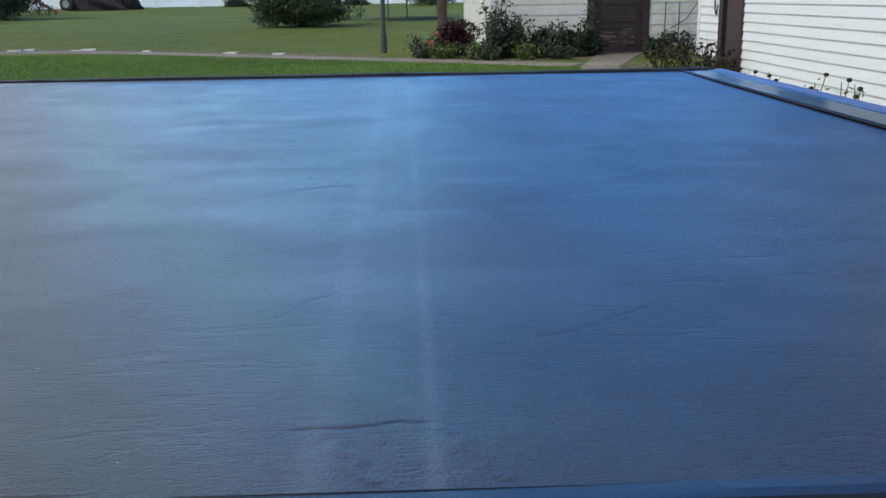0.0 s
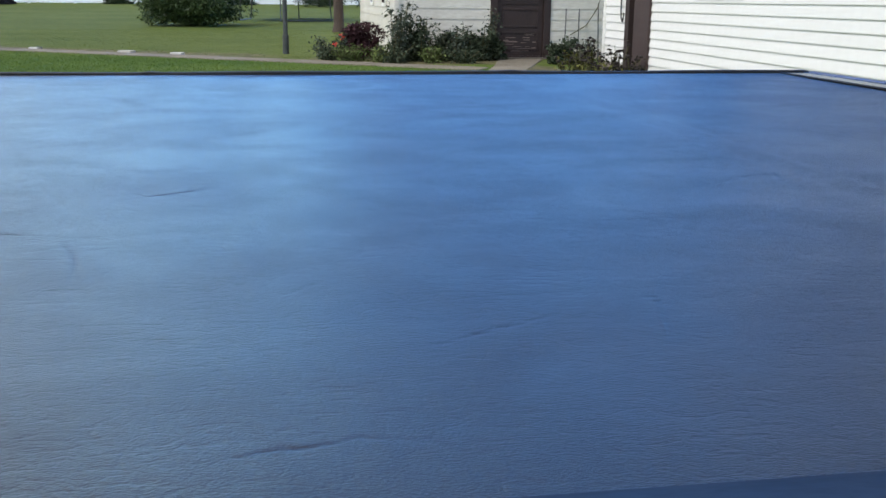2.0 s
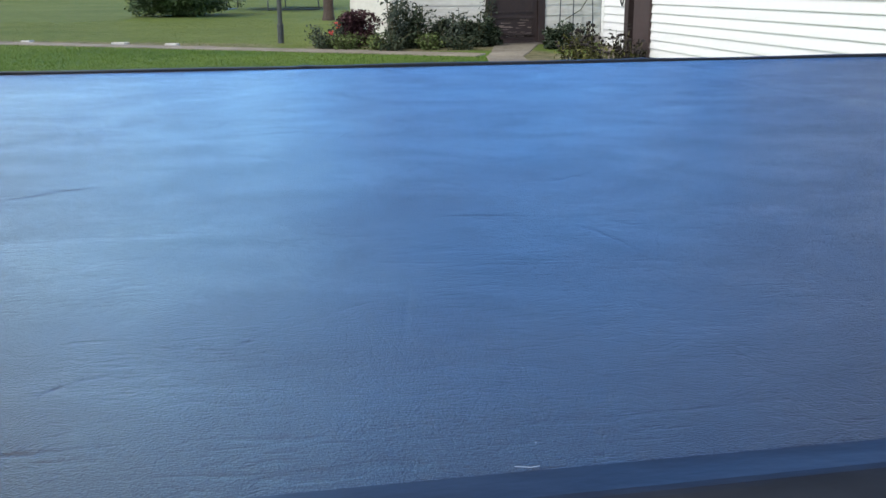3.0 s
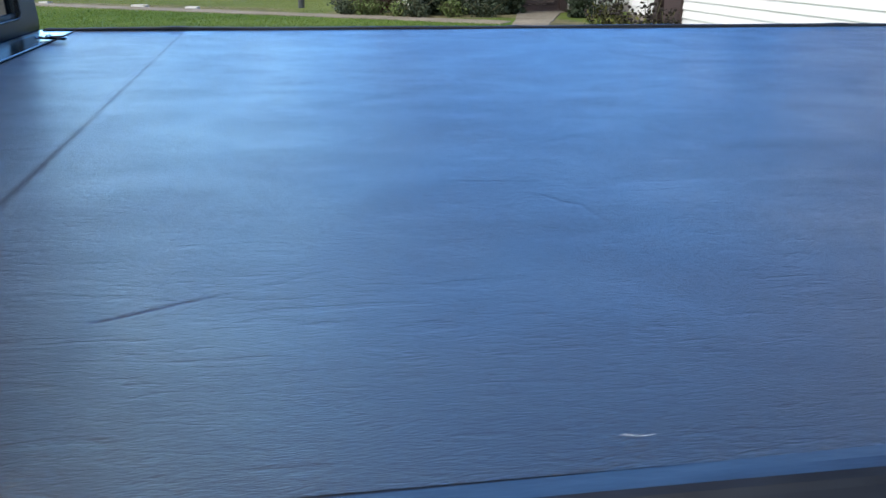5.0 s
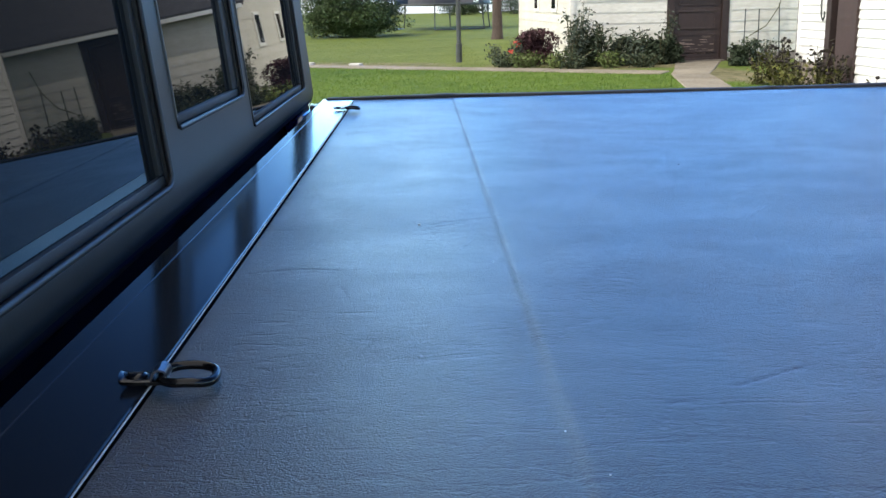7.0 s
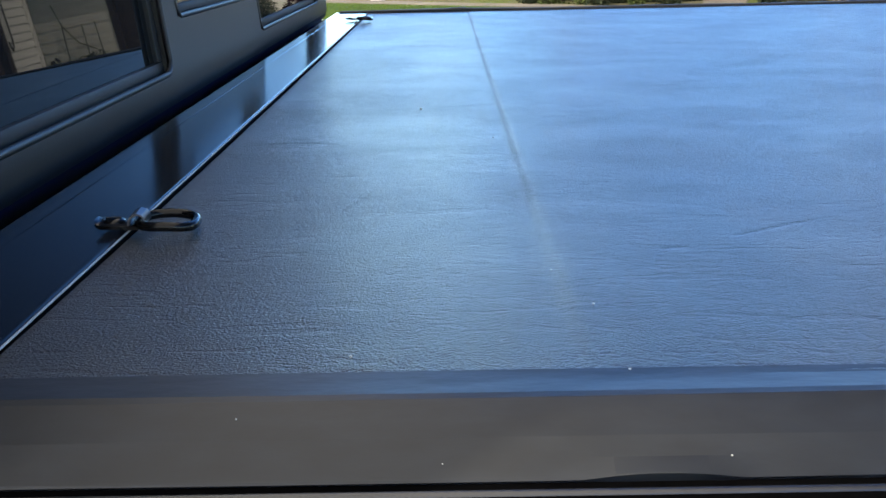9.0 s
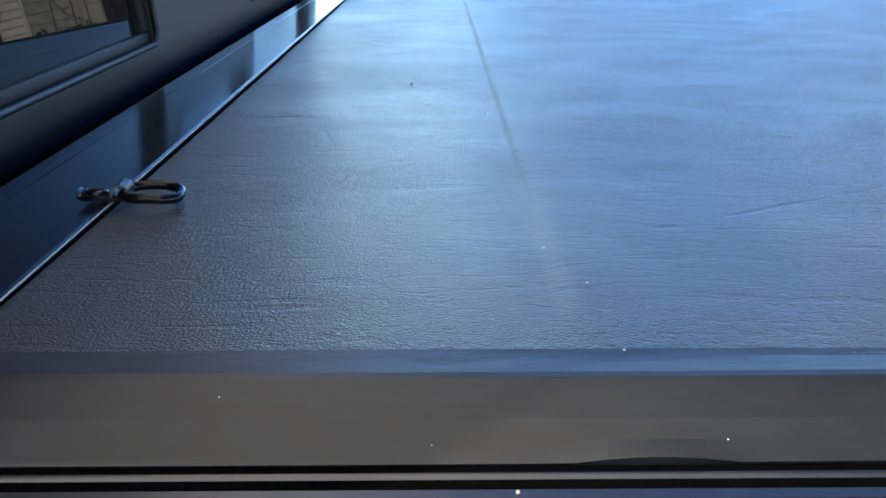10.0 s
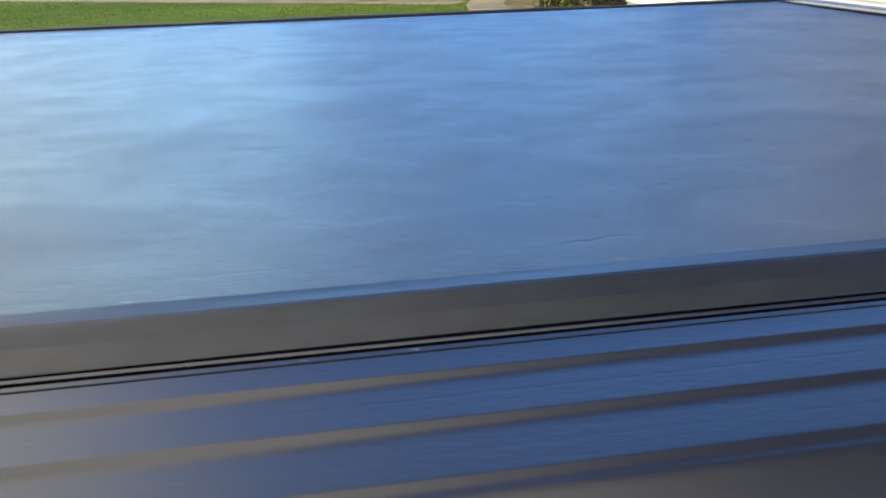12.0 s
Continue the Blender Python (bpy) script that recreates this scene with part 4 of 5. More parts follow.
add_box(bm, SX0 + 0.12, SX1 - 0.12, SY1 - 0.12, SY1, 0.0, SH)
wall = part("wall", bm, CREAM_SIDING, shed)
for x0, x1 in ((SX0, DX0 - 0.06), (DX1 + 0.06, SX1)):
    add_boards(wall, board_mesh(x1 - x0, 0.2, 0.015, CREAM_SIDING), 8, 0.193, Matrix.Translation((x0, SY0 - 0.001, 0.14)))
side_board = board_mesh(SY1 - SY0, 0.2, 0.015, CREAM_SIDING)
add_boards(wall, side_board, 8, 0.193, Matrix.Translation((SX0 - 0.001, SY1, 0.14)) @ Matrix.Rotation(radians(-90), 4, "Z"))
smooth(part("corner_board", box(SX0 - 0.03, SX0 + 0.07, SY0 - 0.032, SY0 + 0.06, 0.02, SH, 0.005), CREAM_SIDING, shed), 40)
for x0, x1 in ((SX0 - 0.012, DX0 - 0.06), (DX1 + 0.06, SX1)):
    part("foundation", box(x0, x1, SY0 - 0.012, SY0 + 0.05, -0.05, 0.14), FOUNDATION, shed)
part("threshold", box(DX0 + 0.07, DX1 - 0.07, SY0 - 0.01, SY0 + 0.10, -0.05, 0.062, 0.006), BROWN_DOOR, shed, "worn brown threshold")
# roof: ridge along x, its front slope over the door, white gables over the side walls
rise, ov = 2.0, 0.20
ym = (SY0 + SY1) / 2
bm = bmesh.new()
prof = [(SY0 - ov, SH + 0.02), (ym, SH + rise), (SY1 + ov, SH + 0.02), (SY1 + ov, SH + 0.10), (ym, SH + rise + 0.09), (SY0 - ov, SH + 0.10)]
ra = [bm.verts.new((SX0 - 0.22, y, z)) for y, z in prof]
rb = [bm.verts.new((SX1 + 0.22, y, z)) for y, z in prof]
for k in range(6):
    bm.faces.new((ra[k], ra[(k + 1) % 6], rb[(k + 1) % 6], rb[k]))
for q in ((0, 1, 4, 5), (1, 2, 3, 4)):
    bm.faces.new([ra[k] for k in q])
    bm.faces.new([rb[k] for k in q][::-1])
bmesh.ops.recalc_face_normals(bm, faces=bm.faces)
part("roof", bm, SHINGLE, shed, "dark shingled roof")
for x in (SX0 - 0.004, SX1 - 0.08):
    part("gable", ([(xx, y, z) for xx in (x, x + 0.08) for y, z in ((SY0, SH), (SY1, SH), (ym, SH + rise - 0.03))],
                   [(0, 1, 2), (5, 4, 3), (0, 3, 4, 1), (1, 4, 5, 2), (2, 5, 3, 0)]), CREAM_SIDING, shed)
part("eave_board", box(SX0 - 0.2, SX1 + 0.2, SY0 - 0.245, SY0 - 0.205, SH - 0.02, SH + 0.055, 0.004), WHITE_TRIM, shed, "white painted eave board")
door = part("door", box(DX0 + 0.075, DX1 - 0.075, SY0 + 0.03, SY0 + 0.075, 0.06, DH - 0.06, 0.004), BROWN_DOOR, shed, "worn dark brown panelled door")
for z0, z1 in ((0.16, 0.50), (0.58, 0.92), (1.00, 1.48)):
    glass_door = z0 > 1
    bm = bmesh.new()
    for a, b, c, d in ((DX0 + 0.19, DX1 - 0.19, z0, z0 + 0.03), (DX0 + 0.19, DX1 - 0.19, z1 - 0.03, z1), (DX0 + 0.16, DX0 + 0.19, z0, z1), (DX1 - 0.19, DX1 - 0.16, z0, z1)):
        add_box(bm, a, b, SY0 + 0.016, SY0 + 0.03, c, d, 0.003)
    part("moulding", bm, BROWN_DOOR, door)
    if glass_door:
        part("pane", box(DX0 + 0.19, DX1 - 0.19, SY0 + 0.022, SY0 + 0.029, z0 + 0.03, z1 - 0.03), GLASS, door)
rng = np.random.default_rng(21)
for k in range(26):
    x, z = rng.uniform(DX0 + 0.2, DX1 - 0.2), abs(rng.normal(0, 0.22)) + 0.12
    w, hh = rng.uniform(0.02, 0.10), rng.uniform(0.006, 0.02)
    part("paint_chip", box(x - w, min(x + w, DX1 - 0.16), SY0 + 0.0265, SY0 + 0.0292, z, z + hh), CHIPPED, door)
for x0, x1 in ((DX0 - 0.06, DX0 + 0.07), (DX1 - 0.07, DX1 + 0.06)):
    part("door_post", box(x0, x1, SY0 - 0.034, SY0 + 0.08, 0.0, DH + 0.06, 0.004), BROWN_DOOR, shed)
part("lintel", box(DX0 - 0.06, DX1 + 0.06, SY0 - 0.036, SY0 + 0.08, DH - 0.06, DH + 0.08, 0.004), BROWN_DOOR, shed)
part("doorstep", box(DX0 + 0.02, DX1 - 0.02, SY0 - 0.16, SY0 + 0.03, -0.02, 0.030, 0.010), FOUNDATION_DARK, shed)
for y0, y1 in ((19.2, 19.9), (22.2, 22.9)):
    w = part("window", box(SX0 - 0.045, SX0 - 0.020, y0, y1, 0.93, 1.62, 0.004), WHITE_TRIM, shed)
    part("pane", box(SX0 - 0.050, SX0 - 0.044, y0 + 0.08, y1 - 0.08, 1.00, 1.56), GLASS, w)

# ---- white garage beside the truck ----
GX, GY0, GY1, GH = 5.44, 4.2, 13.40, 2.50
garage = thing("garage", "white vinyl-sided garage with brown door and trim", "garage")
gd0, gd1, gdh = 11.57, 12.36, 2.05
bm = bmesh.new()
add_box(bm, GX + 0.02, GX + 0.14, GY0, gd0, 0.10, GH)
add_box(bm, GX + 0.02, GX + 0.14, gd1, GY1, 0.10, GH)
add_box(bm, GX + 0.02, GX + 0.14, gd0, gd1, gdh, GH)
add_box(bm, GX + 0.14, GX + 6.0, GY1 - 0.12, GY1, 0.10, GH)
add_box(bm, GX + 0.14, GX + 6.0, GY0, GY0 + 0.12, 0.10, GH)
add_box(bm, GX + 5.88, GX + 6.0, GY0 + 0.12, GY1 - 0.12, 0.10, GH)
gwall = part("wall", bm, WHITE_SIDING, garage)
turn_left = Matrix.Rotation(radians(-90), 4, "Z")
for y0, y1, z0, rows in ((GY0, gd0 - 0.05, 0.06, 22), (gd1 + 0.10, GY1 - 0.09, 0.335, 19)):
    add_boards(gwall, board_mesh(y1 - y0, 0.110, 0.020, WHITE_SIDING), rows, 0.110, Matrix.Translation((GX + 0.019, y1, z0)) @ turn_left)
add_boards(gwall, board_mesh(gd1 + 0.15 - gd0, 0.110, 0.016, WHITE_SIDING), 3, 0.110, Matrix.Translation((GX + 0.019, gd1 + 0.10, 2.15)) @ turn_left)
part("foundation", box(GX + 0.012, GX + 6.0, GY0, gd0, -0.05, 0.10), FOUNDATION, garage)
part("foundation", box(GX + 0.008, GX + 6.0, gd1, GY1, -0.05, 0.335), FOUNDATION, garage)
smooth(part("corner_trim", box(GX - 0.012, GX + 0.10, GY1 - 0.09, GY1 + 0.012, 0.335, GH, 0.006), WHITE_TRIM, garage), 40)
part("downpipe", tube([(GX + 0.04, GY1 + 0.05, z) for z in (0.12, 1.4, GH)], 0.04, 10), BROWN_TRIM, garage, "dark brown downpipe")
gdoor = part("door", box(GX + 0.11, GX + 0.15, gd0 + 0.05, gd1 - 0.05, 0.10, gdh - 0.05, 0.004), BROWN_DOOR, garage, "dark brown service door")
for z0, z1 in ((0.25, 0.90), (1.02, 1.85)):
    part("panel", box(GX + 0.104, GX + 0.111, gd0 + 0.20, gd1 - 0.20, z0, z1, 0.003), BROWN_DOOR, gdoor)
part("door_knob", tube([(GX + 0.108, gd1 - 0.16, 1.0), (GX + 0.07, gd1 - 0.16, 1.0), (GX + 0.055, gd1 - 0.16, 1.0), (GX + 0.045, gd1 - 0.16, 1.0)], [0.012, 0.014, 0.03, 0.018], 12), CHROME, gdoor)
for y0, y1, o in ((gd0 - 0.05, gd0 + 0.50, 0.028), (gd1 - 0.05, gd1 + 0.10, 0.012)):
    part("door_post", box(GX - o, GX + 0.10, y0, y1, 0.04, gdh + 0.06, 0.005), BROWN_TRIM if o > 0.02 else BROWN_DOOR, garage, "brown painted door surround")
part("lintel", box(GX - 0.018, GX + 0.11, gd0 - 0.05, gd1 + 0.10, gdh - 0.05, gdh + 0.09, 0.005), BROWN_TRIM, garage)
part("door_step", box(GX - 0.45, GX + 0.10, gd0 + 0.02, gd1, -0.02, 0.045, 0.01), CONCRETE, garage)
window = part("window", box(GX - 0.030, GX + 0.012, 9.00, 10.20, 1.22, 2.20, 0.006), BROWN_TRIM, garage, "brown framed garage window")
for y0, y1 in ((9.08, 9.585), (9.615, 10.12)):
    part("pane", box(GX - 0.036, GX - 0.029, y0, y1, 1.30, 2.12), GLASS, window)
bm = bmesh.new()
prof = [(GX - 0.35, GH - 0.08), (GX + 3.0, GH + 0.9), (GX + 6.35, GH - 0.08), (GX + 6.35, GH + 0.02), (GX + 3.0, GH + 1.02), (GX - 0.35, GH + 0.02)]
ra = [bm.verts.new((x, GY0 - 0.3, z)) for x, z in prof]
rb = [bm.verts.new((x, GY1 + 0.3, z)) for x, z in prof]
for k in range(6):
    bm.faces.new((ra[k], ra[(k + 1) % 6], rb[(k + 1) % 6], rb[k]))
for q in ((0, 1, 4, 5), (1, 2, 3, 4)):
    bm.faces.new([ra[k] for k in q])
    bm.faces.new([rb[k] for k in q][::-1])
bmesh.ops.recalc_face_normals(bm, faces=bm.faces)
part("roof", bm, SHINGLE, garage)
for y in (GY0 + 0.02, GY1 - 0.10):
    part("gable", ([(x, yy, z) for yy in (y, y + 0.08) for x, z in ((GX + 0.02, GH), (GX + 6.0, GH), (GX + 3.0, GH + 0.86))],
                   [(0, 1, 2), (5, 4, 3), (0, 3, 4, 1), (1, 4, 5, 2), (2, 5, 3, 0)]), WHITE_SIDING, garage)
cane = thing("hanging_hook", "dark wire hook hanging on the white siding", "hook", at=(GX - 0.030, 12.58, 0))
part("hook", tube([(0, 0, 1.7), (0, 0, 1.05), (0.0, -0.02, 0.95), (0, -0.07, 0.90), (0, -0.11, 0.95), (0, -0.11, 1.02)], 0.012, 8), POST_METAL, cane)

# ---- paths ----
walkway = tagged(new("pavement"), "weathered concrete path of square slabs across the lawn", "path", kind="structure")
slab_rng = np.random.default_rng(3)
WAY = [Vector((x, y, 0)) for x, y in ((-21.0, 21.8), (-8.4, 20.6), (-5.2, 20.2), (-3.8, 19.5), (-1.3, 18.15), (0.85, 17.0), (2.55, 16.1), (4.05, 15.25))]


def along_path(dist):
    """The point and heading at a distance along the path."""
    for a, b in zip(WAY, WAY[1:]):
        if dist <= (b - a).length or b is WAY[-1]:
            return a + (b - a).normalized() * dist, (b - a).normalized()
        dist -= (b - a).length


PATH_LENGTH, slab = sum((b - a).length for a, b in zip(WAY, WAY[1:])), 1.52


def slab_object(corners, parent):
    lo = [(x, y, ground_z(y) - 0.06) for x, y in corners]
    hi = [(x, y, ground_z(y) + 0.014 + slab_rng.uniform(-0.005, 0.008)) for x, y in corners]
    n = len(corners)
    bm = bmesh.new()
    a, b = [bm.verts.new(v) for v in lo], [bm.verts.new(v) for v in hi]
    bm.faces.new(a[::-1])
    bm.faces.new(b)
    for k in range(n):
        bm.faces.new((a[k], a[(k + 1) % n], b[(k + 1) % n], b[k]))
    bmesh.ops.bevel(bm, geom=[e for e in bm.edges if all(v in b for v in e.verts)], offset=0.012, segments=1, affect="EDGES")
    return part("slab", bm, CONCRETE, parent)


k = 0
while k * slab < PATH_LENGTH - 0.2:
    corners = []
    for dist, sides in ((slab * k + 0.008, (0.28, -0.28)), (min(slab * (k + 1), PATH_LENGTH) - 0.008, (-0.28, 0.28))):
        p, d = along_path(dist)
        corners += [(p.x - d.y * o, p.y + d.x * o) for o in sides]
    slab_object([corners[1], corners[2], corners[3], corners[0]], walkway)
    k += 1
lane = [((3.38, 9.6), (4.00, 9.4)), ((3.48, 11.2), (4.10, 11.1)), ((3.74, 12.9), (4.36, 12.8)), ((3.92, 14.1), (4.54, 14.0)), ((4.06, 14.95), (4.66, 14.9)), ((4.36, 15.9), (5.02, 15.8)), ((4.72, 17.26), (5.56, 17.26))]
for (a, b), (c, e) in zip(lane, lane[1:]):
    slab_object([(a[0], a[1] + 0.008), (b[0], b[1] + 0.008), (e[0], e[1] - 0.008), (c[0], c[1] - 0.008)], walkway)
stone_rng = np.random.default_rng(14)
for k in range(9):
    p, d = along_path(stone_rng.uniform(12.0, 20.5))
    q = p + Vector((-d.y, d.x, 0)) * (0.36 + stone_rng.uniform(0, 0.10))
    w = stone_rng.uniform(0.06, 0.17)
    bm = box(-w, w, -0.07, 0.07, -0.03, stone_rng.uniform(0.024, 0.040), 0.010)
    for v in bm.verts:
        v.co += Vector(stone_rng.normal(0, 0.008, 3))
    ob = part("edging_stone", bm, STONE, None)
    ob.matrix_basis = pose(q.x, q.y, ground_z(q.y), 0, 0, math.degrees(math.atan2(d.y, d.x)) + stone_rng.normal(0, 6))
    tagged(ob, "pale flat edging stone lying beside the path", "stone", "edging stones")

# ---- back fence ----
fence = thing("fence", "tall white vinyl privacy fence at the end of the lawn", "fence")
FY = 57.0
fz = ground_z(FY)
panel_me = post_me = cap_me = None
for k in range(-10, 8):
    x = -11.0 + 2.44 * (k + 1)
    if panel_me is None:
        bm = box(0.06, 2.38, -0.02, 0.02, 0.06, 1.75)
        add_box(bm, 0.06, 2.38, -0.035, 0.035, 0.04, 0.16, 0.004)
        add_box(bm, 0.06, 2.38, -0.035, 0.035, 1.66, 1.78, 0.004)
        o = part("panel", bm, FENCE_WHITE, fence)
        panel_me = o.data
        o2 = part("post", box(-0.065, 0.065, -0.065, 0.065, -0.05, 1.88, 0.008), FENCE_WHITE, fence)
        post_me = o2.data
    else:
        o, o2 = new("panel", panel_me), new("post", post_me)
        o.parent = o2.parent = fence
    o.location = o2.location = (x, FY, fz)
house = thing("neighbour_house", "white neighbouring house behind the fence with dark windows", "house", at=(6.0, 68.0, ground_z(60)))
part("wall", box(-3.5, 5.0, 0, 6, 0, 3.2), WHITE_SIDING, house)
part("roof", ([(-4, -0.5, 3.1), (5.5, -0.5, 3.1), (5.5, 6.5, 3.1), (-4, 6.5, 3.1), (-4, 3, 5.2), (5.5, 3, 5.2)], [(0, 1, 5, 4), (2, 3, 4, 5), (1, 2, 5), (3, 0, 4), (3, 2, 1, 0)]), SHINGLE, house)
for wx in (-1.9, 1.2):
    w = part("window", box(wx, wx + 1.2, -0.06, 0.02, 0.9, 2.1, 0.01), WHITE_TRIM, house)
    part("pane", box(wx + 0.1, wx + 1.1, -0.075, -0.055, 1.0, 2.0), GLASS, w)

# ---- lawn objects ----
shrub("round_bush", "large rounded dark green bush on the lawn", "bush", (-2.08, 30.5, 1.05), (1.78, 1.4, 1.22), 30000, 0.085, LEAF_BUSH, 31, lumps=60, stems=9, skirt=True)
post = thing("steel_post", "slim weathered steel post with a thicker lower sleeve", "post", at=(0.845, 18.7, ground_z(18.7)))
part("sleeve", tube([(0, 0, -0.1), (0, 0, 0.35), (0, 0, 0.37)], [0.062, 0.062, 0.05], 12), POST_METAL, post)
part("pole", tube([(0, 0, 0.3), (0, 0, 2.3)], 0.045, 12), POST_METAL, post)

tree = thing("garden_tree", "tree with a straight brown trunk behind the flower bed", "tree", at=(2.24, 27.0, ground_z(27)))
part("trunk", tube([(0, 0, -0.05), (0.01, 0, 0.25), (0, 0.02, 1.2), (-0.03, 0, 2.2), (0.02, 0.03, 3.0)], [0.19, 0.145, 0.13, 0.11, 0.05], 14), BARK, tree)
trng = np.random.default_rng(44)
for k in range(5):
    a = k * 1.3
    part("limb", tube([(0, 0, 2.2 + 0.1 * k), (0.25 * math.cos(a), 0.25 * math.sin(a), 2.7 + 0.1 * k), (0.5 * math.cos(a), 0.5 * math.sin(a), 3.3 + 0.1 * k)], [0.04, 0.03, 0.01], 6), BARK, tree)
part("crown", leaf_cloud(lumpy_points((0, 0, 3.3), (0.8, 0.8, 0.6), 420, trng, 30, 0.3), 0.08, trng), LEAF_TREE, tree, "thin sparse leaves")


def trampoline(x, y, r):
    t = thing("trampoline", "round garden trampoline with a dark mat and sagging safety net", "trampoline", at=(x, y, ground_z(y)))
    circle = [(r * math.cos(a), r * math.sin(a), 0.86) for a in np.linspace(0, 2 * math.pi, 40, endpoint=False)]
    part("rim", tube(circle, 0.03, 8, True), POST_METAL, t)
    n = 40
    mat_v = [(0, 0, 0.80)] + [(0.72 * r * math.cos(2 * math.pi * k / n), 0.72 * r * math.sin(2 * math.pi * k / n), 0.83) for k in range(n)] + \
            [((r - 0.03) * math.cos(2 * math.pi * k / n), (r - 0.03) * math.sin(2 * math.pi * k / n), 0.87) for k in range(n)]
    mat_f = [(0, 1 + k, 1 + (k + 1) % n) for k in range(n)] + [(1 + k, 1 + n + k, 1 + n + (k + 1) % n, 1 + (k + 1) % n) for k in range(n)]
    part("jumping_mat", (mat_v, mat_f), NET, t, "dark grey jumping mat")
    for k in range(6):
        a = 2 * math.pi * k / 6 + 0.35
        c, s = math.cos(a), math.sin(a)
        part("leg", tube([(r * c, r * s, 0.86), (1.03 * r * c, 1.03 * r * s, 0.40), (1.06 * r * c, 1.06 * r * s, 0.02)], 0.026, 6), POST_METAL, t)
        part("net_pole", tube([(1.03 * r * c, 1.03 * r * s, 0.4), (1.03 * r * c, 1.03 * r * s, 1.5), (r * c, r * s, 2.6)], 0.022, 6), POST_METAL, t)
    for k in range(3):
        a, b = 2 * math.pi * (2 * k) / 6 + 0.35, 2 * math.pi * (2 * k + 1) / 6 + 0.35
        p, q = (1.06 * r * math.cos(a), 1.06 * r * math.sin(a)), (1.06 * r * math.cos(b), 1.06 * r * math.sin(b))
        part("foot_rail", tube([(p[0], p[1], 0.02), (q[0], q[1], 0.02)], 0.026, 6), POST_METAL, t)
    net_v, net_f = [], []
    for k in range(n):
        for j, z in enumerate((0.88, 1.3, 1.75)):
            a = 2 * math.pi * k / n
            rr_ = r * (0.96 - 0.05 * math.sin(3 * a + j))
            net_v.append((rr_ * math.cos(a), rr_ * math.sin(a), z - 0.10 * math.sin(6 * a + 1) * (j == 2)))
    for k in range(n):
        if k % 10 in (2, 3, 4):
            continue
        for j in range(2):
            net_f.append((3 * k + j, 3 * ((k + 1) % n) + j, 3 * ((k + 1) % n) + j + 1, 3 * k + j + 1))
    part("safety_net", (net_v, net_f), NET, t, "sagging dark safety net")
    return t


trampoline(0.9, 35.0, 1.75)
for x, y, z, r, seed in ((2.5, 53.0, 0.6, (1.5, 0.9, 0.85), 51), (5.2, 52.5, 0.8, (1.9, 0.9, 0.95), 52), (-1.8, 56.0, 0.25, (0.9, 0.4, 0.4), 53), (-8.6, 56.3, 0.2, (0.9, 0.35, 0.32), 54)):
    shrub("hedge_bush", "low dark green hedge bush before the fence", "bush", (x, y, z), r, 3500, 0.10, LEAF_TREE, seed, stems=4, skirt=True, group="hedge bushes")
for x, y, z, r, seed in ((-15.4, 40.6, 1.7, (2.3, 1.5, 1.9), 61), (-19.4, 42.0, 2.0, (2.6, 1.8, 2.1), 62), (-17.6, 46.0, 1.6, (1.6, 1.2, 1.5), 63)):
    shrub("tall_shrub", "tall dark leafy shrub at the edge of the lawn", "shrub", (x, y, z), r, 11000, 0.12, LEAF_TREE, seed, lumps=50, stems=6, skirt=True, group="tall shrubs")


def covered_stack(x, y):
    """A heap under a tarpaulin: folds fall from an uneven top."""
    t = thing("covered_stack", "heap under a draped black tarpaulin with a pale strip on top", "covered heap", at=(x, y, ground_z(y)))
    n, rows = 110, 16
    verts, faces = [], []
    for j in range(rows):
        s = j / (rows - 1)
        for k in range(n):
            a = 2 * math.pi * k / n
            fold = 1 + ((0.09 + 0.10 * (1 - s)) * math.sin(11 * a + 2.2 * math.sin(3 * a) + 7.0 * s) + 0.05 * math.sin(23 * a + 4 * s)) * (1 - 0.7 * s)
            k2 = (1 - 0.25 * s ** 2) * fold if j < rows - 1 else 0.35
            c, q = math.cos(a), math.sin(a)
            ex, ey = 1.85 * k2 * (abs(c) ** 0.6) * (1 if c > 0 else -1), 0.9 * k2 * (abs(q) ** 0.6) * (1 if q > 0 else -1)
            verts.append((ex, ey, (0.02 + 1.15 * s + 0.18 * s * math.cos(a - 2.4)) if j < rows - 1 else 1.30 + 0.12 * math.cos(a - 2.4)))
    for j in range(rows - 1):
        for k in range(n):
            faces.append((j * n + k, j * n + (k + 1) % n, (j + 1) * n + (k + 1) % n, (j + 1) * n + k))
    faces.append(tuple((rows - 1) * n + k for k in range(n)))
    smooth(part("tarpaulin", (verts, faces), TARP, t), 70)
    part("pale_panel", box(-2.35, -1.35, -0.62, -0.50, 0.62, 1.15, 0.03), WHITE_TRIM, t, "pale panel showing past the tarpaulin")
    w = part("wheel", tube([(-1.55, -1.02, 0.36), (-1.55, -0.98, 0.36), (-1.55, -0.80, 0.36), (-1.55, -0.76, 0.36)], [0.30, 0.35, 0.35, 0.30], 24), TYRE, t, "black rubber wheel")
    part("rim", tube([(-1.55, -1.03, 0.36), (-1.55, -0.9, 0.36)], 0.19, 18), CHROME, w)
    return t


